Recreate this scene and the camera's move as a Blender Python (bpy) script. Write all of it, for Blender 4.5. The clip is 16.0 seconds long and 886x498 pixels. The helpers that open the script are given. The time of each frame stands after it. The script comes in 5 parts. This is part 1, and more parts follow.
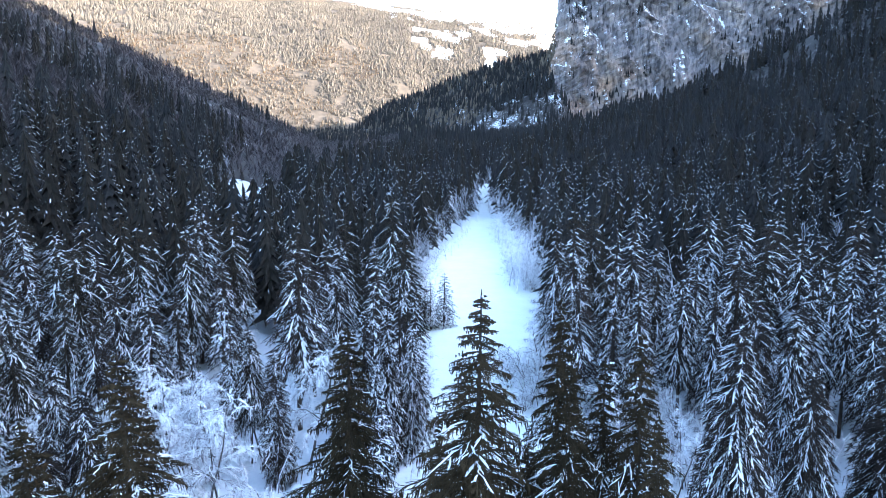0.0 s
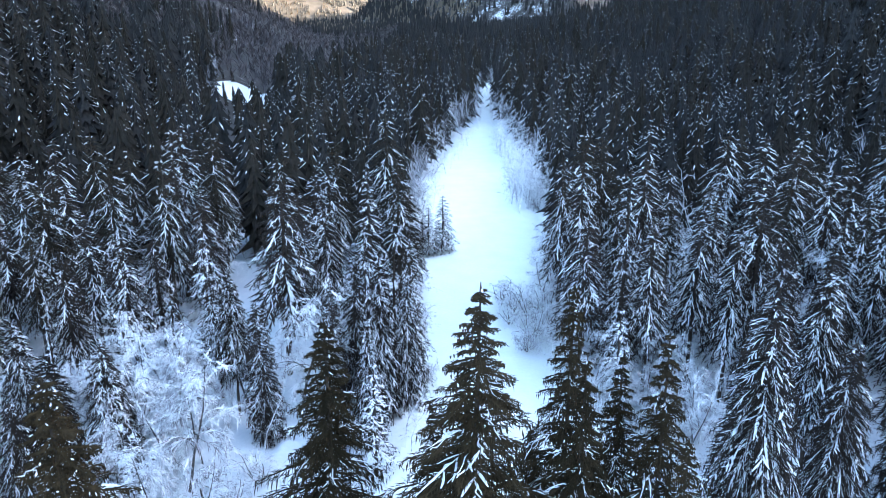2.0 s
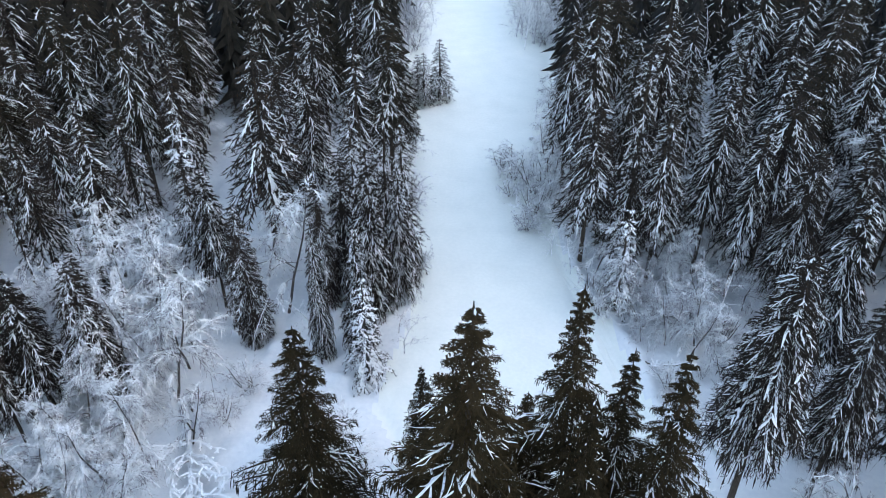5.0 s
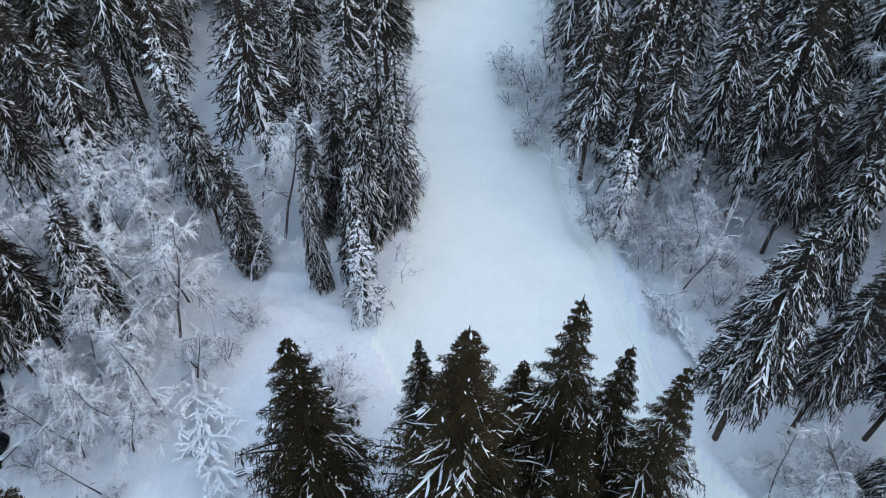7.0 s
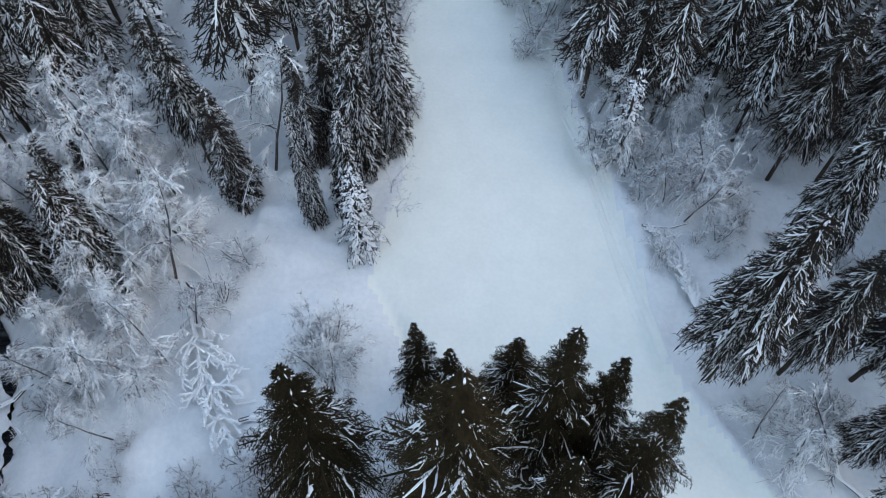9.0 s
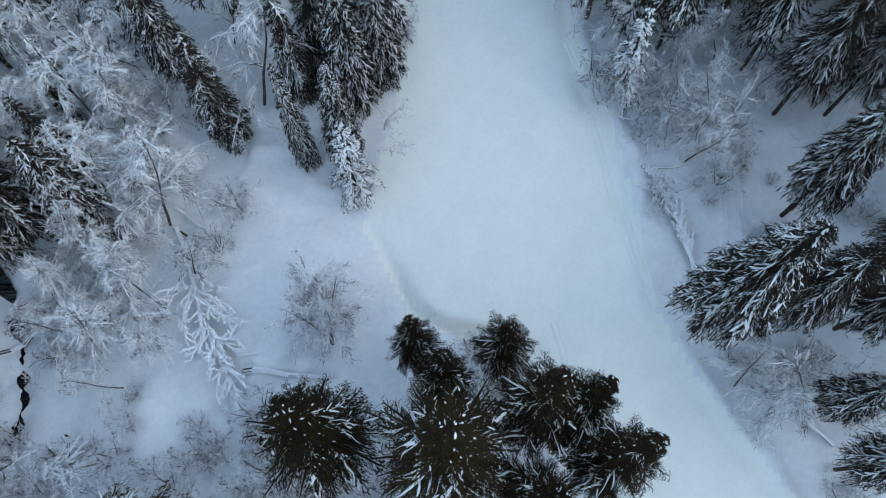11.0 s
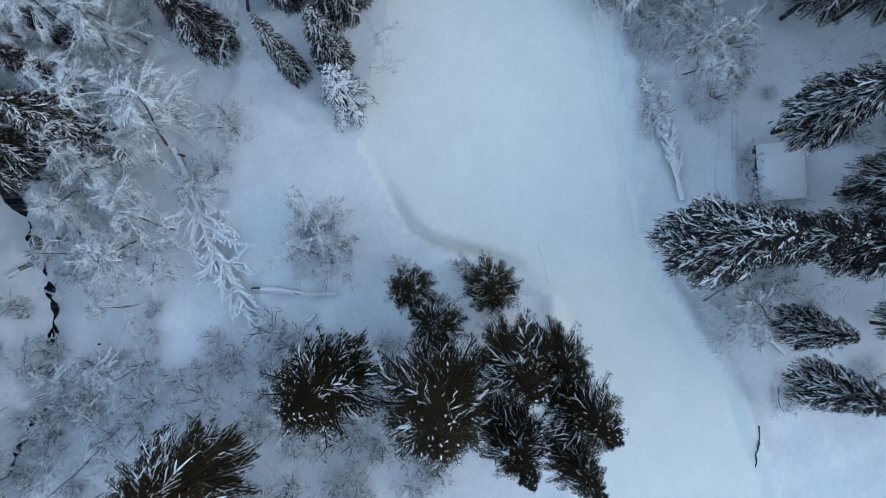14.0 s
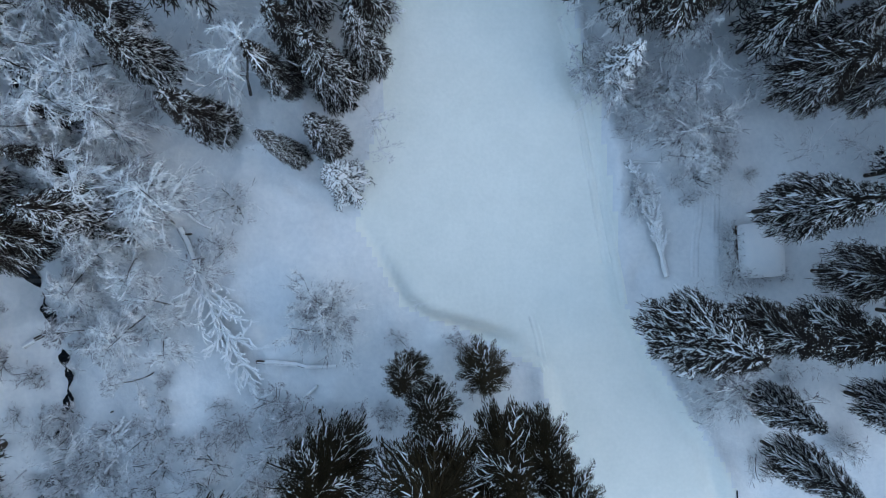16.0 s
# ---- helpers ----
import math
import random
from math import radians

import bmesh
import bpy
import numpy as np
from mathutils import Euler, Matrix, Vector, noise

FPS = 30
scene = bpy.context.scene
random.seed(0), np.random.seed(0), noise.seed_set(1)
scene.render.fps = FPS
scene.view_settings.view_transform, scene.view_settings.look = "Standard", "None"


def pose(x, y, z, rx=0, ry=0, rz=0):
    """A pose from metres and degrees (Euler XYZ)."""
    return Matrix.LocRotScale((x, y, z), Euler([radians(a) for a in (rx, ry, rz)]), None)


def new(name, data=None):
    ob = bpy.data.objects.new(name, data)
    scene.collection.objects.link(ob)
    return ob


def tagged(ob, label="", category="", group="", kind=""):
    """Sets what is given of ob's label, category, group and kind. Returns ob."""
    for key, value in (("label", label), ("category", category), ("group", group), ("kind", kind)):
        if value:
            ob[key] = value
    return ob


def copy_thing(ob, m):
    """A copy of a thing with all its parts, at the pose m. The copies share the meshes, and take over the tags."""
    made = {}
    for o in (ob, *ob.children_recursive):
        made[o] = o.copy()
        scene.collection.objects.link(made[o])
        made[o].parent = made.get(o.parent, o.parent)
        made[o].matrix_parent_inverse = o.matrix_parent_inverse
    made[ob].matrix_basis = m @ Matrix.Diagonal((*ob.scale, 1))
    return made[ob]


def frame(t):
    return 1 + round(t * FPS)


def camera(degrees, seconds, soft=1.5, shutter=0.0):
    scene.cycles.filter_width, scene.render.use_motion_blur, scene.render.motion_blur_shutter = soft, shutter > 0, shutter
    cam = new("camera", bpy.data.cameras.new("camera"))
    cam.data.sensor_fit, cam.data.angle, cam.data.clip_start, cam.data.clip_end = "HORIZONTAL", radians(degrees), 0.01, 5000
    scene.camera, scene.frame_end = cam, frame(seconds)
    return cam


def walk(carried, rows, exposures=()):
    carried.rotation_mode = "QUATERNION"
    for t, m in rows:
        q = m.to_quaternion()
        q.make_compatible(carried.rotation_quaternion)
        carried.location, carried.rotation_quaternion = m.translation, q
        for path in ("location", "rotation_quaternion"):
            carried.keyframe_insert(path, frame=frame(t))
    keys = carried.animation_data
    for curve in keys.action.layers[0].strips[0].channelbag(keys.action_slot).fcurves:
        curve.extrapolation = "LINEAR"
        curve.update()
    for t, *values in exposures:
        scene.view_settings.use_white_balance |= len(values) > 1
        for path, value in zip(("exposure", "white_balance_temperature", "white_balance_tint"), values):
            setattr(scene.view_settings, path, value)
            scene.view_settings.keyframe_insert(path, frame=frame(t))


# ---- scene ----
cam = camera(64.1, 16.0, soft=0.85)
METRES, EYE, TILT, LEAN, TURN = 70.0, 39.0, -8.5, 0.0, 0.0
ROWS = [
    (0.0, 0.0, 0.0, 0.0, 0.0, 0.0, -0.0),
    (0.5, 0.0013, 0.0279, 0.0163, 0.01, -1.15, 0.02),
    (1.0, 0.003, 0.0556, 0.0326, 0.04, -3.49, 0.06),
    (1.5, 0.0049, 0.083, 0.0491, 0.06, -5.97, 0.1),
    (2.0, 0.007, 0.1101, 0.0658, 0.08, -8.45, 0.14),
    (2.5, 0.0087, 0.137, 0.0827, 0.09, -10.95, 0.18),
    (3.0, 0.0103, 0.1634, 0.1, 0.11, -13.47, 0.18),
    (3.5, 0.0121, 0.1869, 0.1185, 0.17, -16.19, 0.11),
    (4.0, 0.0136, 0.2072, 0.1381, 0.19, -19.08, 0.05),
    (4.5, 0.015, 0.2244, 0.159, 0.2, -21.99, 0.01),
    (5.0, 0.016, 0.2391, 0.1797, 0.18, -24.91, -0.02),
    (7.5, 0.0194, 0.3258, 0.2778, -0.24, -39.34, 0.38),
    (8.0, 0.0207, 0.3488, 0.2962, -0.34, -42.37, 0.47),
    (8.5, 0.0225, 0.3731, 0.3143, -0.4, -45.42, 0.57),
    (9.0, 0.0238, 0.3987, 0.3325, -0.48, -48.53, 0.6),
    (11.5, 0.033, 0.5384, 0.4236, -0.7, -64.24, 0.68),
    (12.0, 0.0353, 0.5662, 0.4403, -0.73, -67.29, 0.72),
    (12.5, 0.0375, 0.5947, 0.4574, -0.79, -70.37, 0.75),
    (13.0, 0.0397, 0.6238, 0.4743, -0.83, -73.48, 0.76),
    (13.5, 0.0425, 0.6524, 0.491, -0.85, -76.6, 0.81),
    (14.0, 0.045, 0.6816, 0.508, -0.87, -79.75, 0.82),
    (14.5, 0.0484, 0.713, 0.5243, -0.9, -81.39, 0.89),
    (15.0, 0.0512, 0.7427, 0.5408, -0.9, -81.39, 0.91),
    (15.5, 0.0529, 0.7733, 0.5574, -0.93, -81.42, 0.89),
    (16.0, 0.0552, 0.8058, 0.5744, -0.96, -81.55, 0.87),
]
# stops, kelvin and tint of the picture on the way
EXPOSURES = [(0.0, 3.13, 5830, 9), (2.0, 3.12, 6100, 7), (3.0, 2.97, 6550, 9), (4.0, 2.72, 7350, 10), (5.2, 2.49, 7800, 10), (9.0, 2.08, 8050, 9), (11.5, 1.91, 7400, 5), (16.0, 1.77, 7050, 4)]
walk(cam, [(t, pose(0, 0, EYE, TILT, LEAN, TURN) @ pose(METRES * x, METRES * y, METRES * z, 90 + pitch, roll, yaw)) for t, x, y, z, yaw, pitch, roll in ROWS], EXPOSURES)

# ---- daylight: a low winter sun behind the high ridge, blue sky over the valley ----
SUN_TO = Vector((0.98, -0.15, 0.0)).normalized()
SUN_ELEV = radians(20)
world = bpy.data.worlds.new("sky")
scene.world = world
world.use_nodes = True
wn = world.node_tree
sky = wn.nodes.new("ShaderNodeTexSky")
sky.sky_type, sky.sun_disc = "NISHITA", False
sky.sun_elevation = SUN_ELEV
sky.sun_rotation = math.atan2(SUN_TO.x, SUN_TO.y)
sky.air_density, sky.dust_density, sky.ozone_density = 1.0, 1.5, 1.0
wn.links.new(sky.outputs["Color"], wn.nodes["Background"].inputs["Color"])
wn.nodes["Background"].inputs["Strength"].default_value = 0.15
sun = new("sun", bpy.data.lights.new("sun", "SUN"))
sun.data.energy, sun.data.angle, sun.data.color = 3.2, radians(0.5), (1.0, 0.92, 0.84)
s3 = Vector((SUN_TO.x * math.cos(SUN_ELEV), SUN_TO.y * math.cos(SUN_ELEV), math.sin(SUN_ELEV)))
sun.matrix_world = Matrix.Translation((600, -600, 600)) @ s3.to_track_quat("Z", "Y").to_matrix().to_4x4()


# ---- materials ----
def material(name, stops, scale, rough=0.8, bump=0.3, fine=6.0, dust=0.0, dust_scale=3.0, per_object=0.0, space="Object", spec=0.3, relief=0.06):
    """Colour from two scales of noise; dust: snow or frost that lies on what faces up."""
    m = bpy.data.materials.new(name)
    m.use_nodes = True
    n, l = m.node_tree.nodes, m.node_tree.links
    b = n["Principled BSDF"]
    b.inputs["Roughness"].default_value = rough
    b.inputs["Specular IOR Level"].default_value = spec
    tc = n.new("ShaderNodeTexCoord")
    if space == "World":
        geo = n.new("ShaderNodeNewGeometry")
        co = geo.outputs["Position"]
    else:
        co = tc.outputs[space]
    big, small = n.new("ShaderNodeTexNoise"), n.new("ShaderNodeTexNoise")
    for node, s in ((big, scale), (small, scale * fine)):
        node.inputs["Scale"].default_value = s
        node.inputs["Detail"].default_value = 4
        l.new(co, node.inputs["Vector"])
    mix = n.new("ShaderNodeMath")
    mix.operation = "MULTIPLY_ADD"
    mix.inputs[1].default_value = 0.45
    half = n.new("ShaderNodeMath")
    half.operation = "MULTIPLY"
    half.inputs[1].default_value = 0.55
    l.new(big.outputs["Fac"], half.inputs[0])
    l.new(small.outputs["Fac"], mix.inputs[0])
    l.new(half.outputs[0], mix.inputs[2])
    fac = mix.outputs[0]
    if per_object:
        info = n.new("ShaderNodeObjectInfo")
        add = n.new("ShaderNodeMath")
        add.operation = "MULTIPLY_ADD"
        add.inputs[1].default_value = per_object
        l.new(info.outputs["Random"], add.inputs[0])
        l.new(fac, add.inputs[2])
        fac = add.outputs[0]
    ramp = n.new("ShaderNodeValToRGB")
    while len(ramp.color_ramp.elements) < len(stops):
        ramp.color_ramp.elements.new(0.5)
    for e, (p, c) in zip(ramp.color_ramp.elements, stops):
        e.position, e.color = p, (*c, 1)
    l.new(fac, ramp.inputs["Fac"])
    out = ramp.outputs["Color"]
    if dust:
        geo2 = n.new("ShaderNodeNewGeometry")
        sep = n.new("ShaderNodeSeparateXYZ")
        l.new(geo2.outputs["Normal"], sep.inputs[0])
        patch = n.new("ShaderNodeTexNoise")
        patch.inputs["Scale"].default_value = dust_scale
        patch.inputs["Detail"].default_value = 3
        l.new(co, patch.inputs["Vector"])
        am = n.new("ShaderNodeMath")
        am.operation = "MULTIPLY_ADD"
        am.inputs[1].default_value = 0.6
        l.new(sep.outputs["Z"], am.inputs[0])
        l.new(patch.outputs["Fac"], am.inputs[2])
        rg = n.new("ShaderNodeMapRange")
        rg.inputs["From Min"].default_value = 1.12 - dust
        rg.inputs["From Max"].default_value = 1.3 - dust
        l.new(am.outputs[0], rg.inputs["Value"])
        mc = n.new("ShaderNodeMix")
        mc.data_type = "RGBA"
        l.new(rg.outputs["Result"], mc.inputs["Factor"])
        l.new(out, mc.inputs["A"])
        mc.inputs["B"].default_value = (0.8, 0.82, 0.84, 1)
        out = mc.outputs["Result"]
    l.new(out, b.inputs["Base Color"])
    if bump:
        bp = n.new("ShaderNodeBump")
        bp.inputs["Strength"].default_value = bump
        bp.inputs["Distance"].default_value = 0.05 / scale if scale > 1 else relief
        l.new(mix.outputs[0], bp.inputs["Height"])
        l.new(bp.outputs["Normal"], b.inputs["Normal"])
    return m


# off-piste snow: darker and bluer, with the trees' shade put into the colour
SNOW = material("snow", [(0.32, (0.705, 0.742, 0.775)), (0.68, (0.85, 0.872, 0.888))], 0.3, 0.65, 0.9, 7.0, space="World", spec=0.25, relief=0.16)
# piste snow: its yellower tint stands in for the more open sky above
PACKED = material("packed_snow", [(0.32, (0.81, 0.84, 0.8)), (0.68, (0.9, 0.918, 0.875))], 0.3, 0.6, 0.5, 9.0, space="World", spec=0.25)
# tree snow: base lifted so limbs stand out from the shade-toned ground
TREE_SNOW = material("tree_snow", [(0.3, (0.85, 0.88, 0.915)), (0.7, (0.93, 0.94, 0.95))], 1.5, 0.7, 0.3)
NEEDLE = material("spruce_needles", [(0.25, (0.0105, 0.0081, 0.0047)), (0.5, (0.0275, 0.021, 0.0116)), (0.8, (0.081, 0.056, 0.03))], 0.9, 0.9, 0.5, 9.0, dust=0.012, dust_scale=4.0, per_object=0.18, spec=0.08)
FROST_NEEDLE = material("frosted_needles", [(0.25, (0.0102, 0.0086, 0.0076)), (0.5, (0.024, 0.0196, 0.0166)), (0.85, (0.058, 0.0455, 0.0395))], 0.9, 0.9, 0.5, 9.0, dust=0.015, dust_scale=4.0, per_object=0.18, spec=0.08)
CONE = material("spruce_cones", [(0.3, (0.035, 0.02, 0.009)), (0.6, (0.08, 0.045, 0.02)), (0.85, (0.13, 0.08, 0.04))], 2.0, 0.85, 0.3, 6.0)
# shaded copies of the conifers, with a little distance veil in the colour
FAR_NEEDLE = material("conifers_shade_tone", [(0.25, (0.0145, 0.0148, 0.0148)), (0.5, (0.031, 0.0305, 0.0298)), (0.85, (0.064, 0.06, 0.056))], 0.05, 0.95, 0.0, 30.0, space="World", spec=0.05)
FAR_OLIVE = material("olive_conifers_shade_tone", [(0.25, (0.0145, 0.013, 0.0112)), (0.5, (0.03, 0.0268, 0.0225)), (0.85, (0.062, 0.053, 0.044))], 0.05, 0.95, 0.0, 30.0, space="World", spec=0.05)
OLIVE_NEEDLE = material("olive_needles", [(0.25, (0.0095, 0.0086, 0.0066)), (0.5, (0.0225, 0.0198, 0.0148)), (0.85, (0.055, 0.045, 0.034))], 0.9, 0.9, 0.5, 9.0, dust=0.015, dust_scale=4.0, per_object=0.18, spec=0.08)
WHITE_NEEDLE = material("snowed_needles", [(0.25, (0.014, 0.016, 0.016)), (0.5, (0.035, 0.038, 0.039)), (0.85, (0.12, 0.125, 0.13))], 0.9, 0.9, 0.4, 9.0, dust=0.17, dust_scale=2.5, spec=0.1)
BARK = material("spruce_bark", [(0.3, (0.035, 0.027, 0.02)), (0.6, (0.08, 0.062, 0.05)), (0.8, (0.14, 0.125, 0.11))], 2.5, 0.9, 0.8, 5.0, dust=0.1)
TWIG = material("rimed_twigs", [(0.38, (0.07, 0.062, 0.07)), (0.5, (0.35, 0.345, 0.37)), (0.6, (0.92, 0.93, 0.94))], 0.8, 0.8, 0.0, 6.0, per_object=0.13)
LIMB = material("snowy_limbs", [(0.3, (0.05, 0.043, 0.04)), (0.6, (0.11, 0.1, 0.095)), (0.8, (0.24, 0.23, 0.225))], 1.5, 0.9, 0.6, 6.0, dust=0.36)
# bare wood of the dark slopes: their shade is put into this brown
BROWN = material("bare_wood_shade_tone", [(0.3, (0.045, 0.04, 0.041)), (0.6, (0.085, 0.073, 0.074)), (0.85, (0.14, 0.12, 0.12))], 0.02, 0.9, 0.0, 20.0, space="World")
# the same bare wood on the far hill, with low sun put into the tan
TAN = material("bare_wood_sun_tone", [(0.3, (0.13, 0.077, 0.036)), (0.55, (0.19, 0.117, 0.058)), (0.8, (0.25, 0.165, 0.09))], 0.02, 0.95, 0.0, 15.0, space="World")
# sunlit copy of the conifers: low sun and haze are put into the colour
FAR_GREEN = material("conifers_sun_haze_tone", [(0.3, (0.082, 0.068, 0.052)), (0.5, (0.12, 0.096, 0.07)), (0.7, (0.165, 0.13, 0.092))], 0.015, 0.9, 0.0, 15.0, space="World")
RIME = material("rimed_wood", [(0.35, (0.2, 0.19, 0.2)), (0.5, (0.4, 0.4, 0.43)), (0.65, (0.7, 0.71, 0.75))], 0.5, 0.9, 0.0, 8.0, space="World")
WHITE_TWIG = material("thickly_rimed_twigs", [(0.36, (0.16, 0.155, 0.165)), (0.48, (0.5, 0.5, 0.53)), (0.58, (0.92, 0.93, 0.94))], 0.8, 0.8, 0.0, 6.0, per_object=0.1)
SHRUB = material("shrub_twigs", [(0.34, (0.085, 0.07, 0.072)), (0.45, (0.33, 0.315, 0.335)), (0.55, (0.84, 0.85, 0.88))], 1.3, 0.8, 0.0, 6.0, per_object=0.06)


def cliff_rock():
    """Bedded limestone: tall streaks of grey, buff and darker grey, with snow on the ledges."""
    m = bpy.data.materials.new("limestone_cliff")
    m.use_nodes = True
    n, l = m.node_tree.nodes, m.node_tree.links
    b = n["Principled BSDF"]
    b.inputs["Roughness"].default_value = 0.95
    geo = n.new("ShaderNodeNewGeometry")
    col = None
    for scale, detail, mapping, stops in (
            (0.02, 6, (1, 1, 0.35), [(0.3, (0.1, 0.085, 0.082)), (0.45, (0.18, 0.155, 0.146)), (0.56, (0.25, 0.212, 0.195)), (0.68, (0.4, 0.32, 0.26))]),
            (0.1, 10, (1.6, 1, 0.3), [(0.4, (0.42, 0.42, 0.43)), (0.49, (0.95, 0.95, 0.95)), (0.58, (1.3, 1.26, 1.2))]),
            (0.006, 3, (1, 1, 1), [(0.42, (0.9, 0.93, 1.0)), (0.52, (1.05, 1.02, 1.0)), (0.6, (1.32, 1.08, 0.88))])):
        mp = n.new("ShaderNodeMapping")
        mp.inputs["Scale"].default_value = mapping
        mp.inputs["Rotation"].default_value = (0, 0.35, 0)
        l.new(geo.outputs["Position"], mp.inputs["Vector"])
        t = n.new("ShaderNodeTexNoise")
        t.inputs["Scale"].default_value, t.inputs["Detail"].default_value, t.inputs["Roughness"].default_value = scale, detail, 0.72
        l.new(mp.outputs["Vector"], t.inputs["Vector"])
        r = n.new("ShaderNodeValToRGB")
        while len(r.color_ramp.elements) < len(stops):
            r.color_ramp.elements.new(0.5)
        for e, (p, c) in zip(r.color_ramp.elements, stops):
            e.position, e.color = p, (*c, 1)
        l.new(t.outputs["Fac"], r.inputs["Fac"])
        if col is None:
            col = r.outputs["Color"]
        else:
            mx = n.new("ShaderNodeMix")
            mx.data_type, mx.blend_type = "RGBA", "MULTIPLY"
            mx.inputs["Factor"].default_value = 1.0
            l.new(col, mx.inputs["A"])
            l.new(r.outputs["Color"], mx.inputs["B"])
            col = mx.outputs["Result"]
    sep, rg, ms = n.new("ShaderNodeSeparateXYZ"), n.new("ShaderNodeMapRange"), n.new("ShaderNodeMix")
    l.new(geo.outputs["Normal"], sep.inputs[0])
    mp = n.new("ShaderNodeMapping")
    mp.inputs["Scale"].default_value, mp.inputs["Rotation"].default_value = (2.4, 1, 0.4), (0, 0.65, 0)
    l.new(geo.outputs["Position"], mp.inputs["Vector"])
    pt = n.new("ShaderNodeTexNoise")
    pt.inputs["Scale"].default_value, pt.inputs["Detail"].default_value, pt.inputs["Roughness"].default_value = 0.035, 7, 0.7
    l.new(mp.outputs["Vector"], pt.inputs["Vector"])
    am = n.new("ShaderNodeMath")
    am.operation, am.inputs[1].default_value = "MULTIPLY_ADD", 0.14
    l.new(sep.outputs["Z"], am.inputs[0])
    l.new(pt.outputs["Fac"], am.inputs[2])
    l.new(am.outputs[0], rg.inputs["Value"])
    rg.inputs["From Min"].default_value, rg.inputs["From Max"].default_value = 0.655, 0.7
    ms.data_type = "RGBA"
    l.new(rg.outputs["Result"], ms.inputs["Factor"])
    l.new(col, ms.inputs["A"])
    ms.inputs["B"].default_value = (0.82, 0.84, 0.86, 1)
    l.new(ms.outputs["Result"], b.inputs["Base Color"])
    return m


ROCK = cliff_rock()
# ground of the far hill, its tan holding low sun and some haze
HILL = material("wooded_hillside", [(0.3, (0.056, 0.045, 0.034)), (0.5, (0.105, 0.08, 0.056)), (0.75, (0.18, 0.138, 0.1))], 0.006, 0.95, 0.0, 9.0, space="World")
# forest floor: the slopes' shade is put into the dark tones, snow on top
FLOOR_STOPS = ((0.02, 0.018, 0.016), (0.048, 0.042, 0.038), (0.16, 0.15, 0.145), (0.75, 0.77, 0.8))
SHADE_FLOOR = material("shade_toned_forest_floor", list(zip((0.3, 0.56, 0.63, 0.7), FLOOR_STOPS)), 0.03, 0.95, 0.0, 9.0, space="World")
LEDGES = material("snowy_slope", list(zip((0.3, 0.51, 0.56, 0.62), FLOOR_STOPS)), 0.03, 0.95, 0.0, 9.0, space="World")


# ---- the ground ----
def lattice(ix, iy, seed):
    v = np.sin(ix * 127.1 + iy * 311.7 + seed * 74.7) * 43758.5453
    return v - np.floor(v)


def rough(x, y, size, seed=0, octaves=3):
    """Smooth noise from -1 to 1."""
    total, amp, norm = 0.0, 1.0, 0.0
    for o in range(octaves):
        u, v = np.asarray(x, float) / size + 17.3 * o, np.asarray(y, float) / size - 9.1 * o
        iu, iv = np.floor(u), np.floor(v)
        fu, fv = u - iu, v - iv
        fu, fv = fu * fu * (3 - 2 * fu), fv * fv * (3 - 2 * fv)
        a = lattice(iu, iv, seed) * (1 - fu) + lattice(iu + 1, iv, seed) * fu
        b = lattice(iu, iv + 1, seed) * (1 - fu) + lattice(iu + 1, iv + 1, seed) * fu
        total = total + amp * (2 * (a * (1 - fv) + b * fv) - 1)
        norm, amp, size = norm + amp, amp * 0.5, size * 0.5
    return total / norm


PISTE_Y = [-80, 20, 40, 50, 56, 64, 75, 85, 100, 118, 150, 165, 180, 205, 228, 243, 256, 300, 351, 430]
PISTE_L = [10, 15, 15, 13.5, 0, -4.6, -2.0, -1.1, -3, -4.5, -4.8, -4.4, -3.4, 2.7, 6.5, 9.0, 13.4, 15.0, 17.4, 21]
PISTE_R = [36, 36, 29, 22.5, 19.5, 18.8, 17.5, 14.5, 14, 16, 21, 22, 22, 21.5, 20.5, 19.2, 17.6, 18.8, 22.4, 26.5]
STREAM_X = [-38, -39.8, -41.5, -40, -37.5, -36.3, -35.4, -35.7, -37, -34.9, -37.6, -39.4, -40.2, -42]
STREAM_Y = [90, 79, 70, 60.4, 55.7, 51.4, 49.2, 46.5, 43.2, 40.9, 38.8, 36, 33.8, 25]


def on_piste(x, y, grow=0.0):
    """How far inside the open snow a place is, in metres (minus: outside)."""
    inside = np.minimum(x - np.interp(y, PISTE_Y, PISTE_L), np.interp(y, PISTE_Y, PISTE_R) - x) + grow
    return np.where((y < 430) & (y > -80), inside, -50.0)


def smooth(v, a, b):
    f = np.clip((np.asarray(v, float) - a) / (b - a), 0, 1)
    return f * f * (3 - 2 * f)


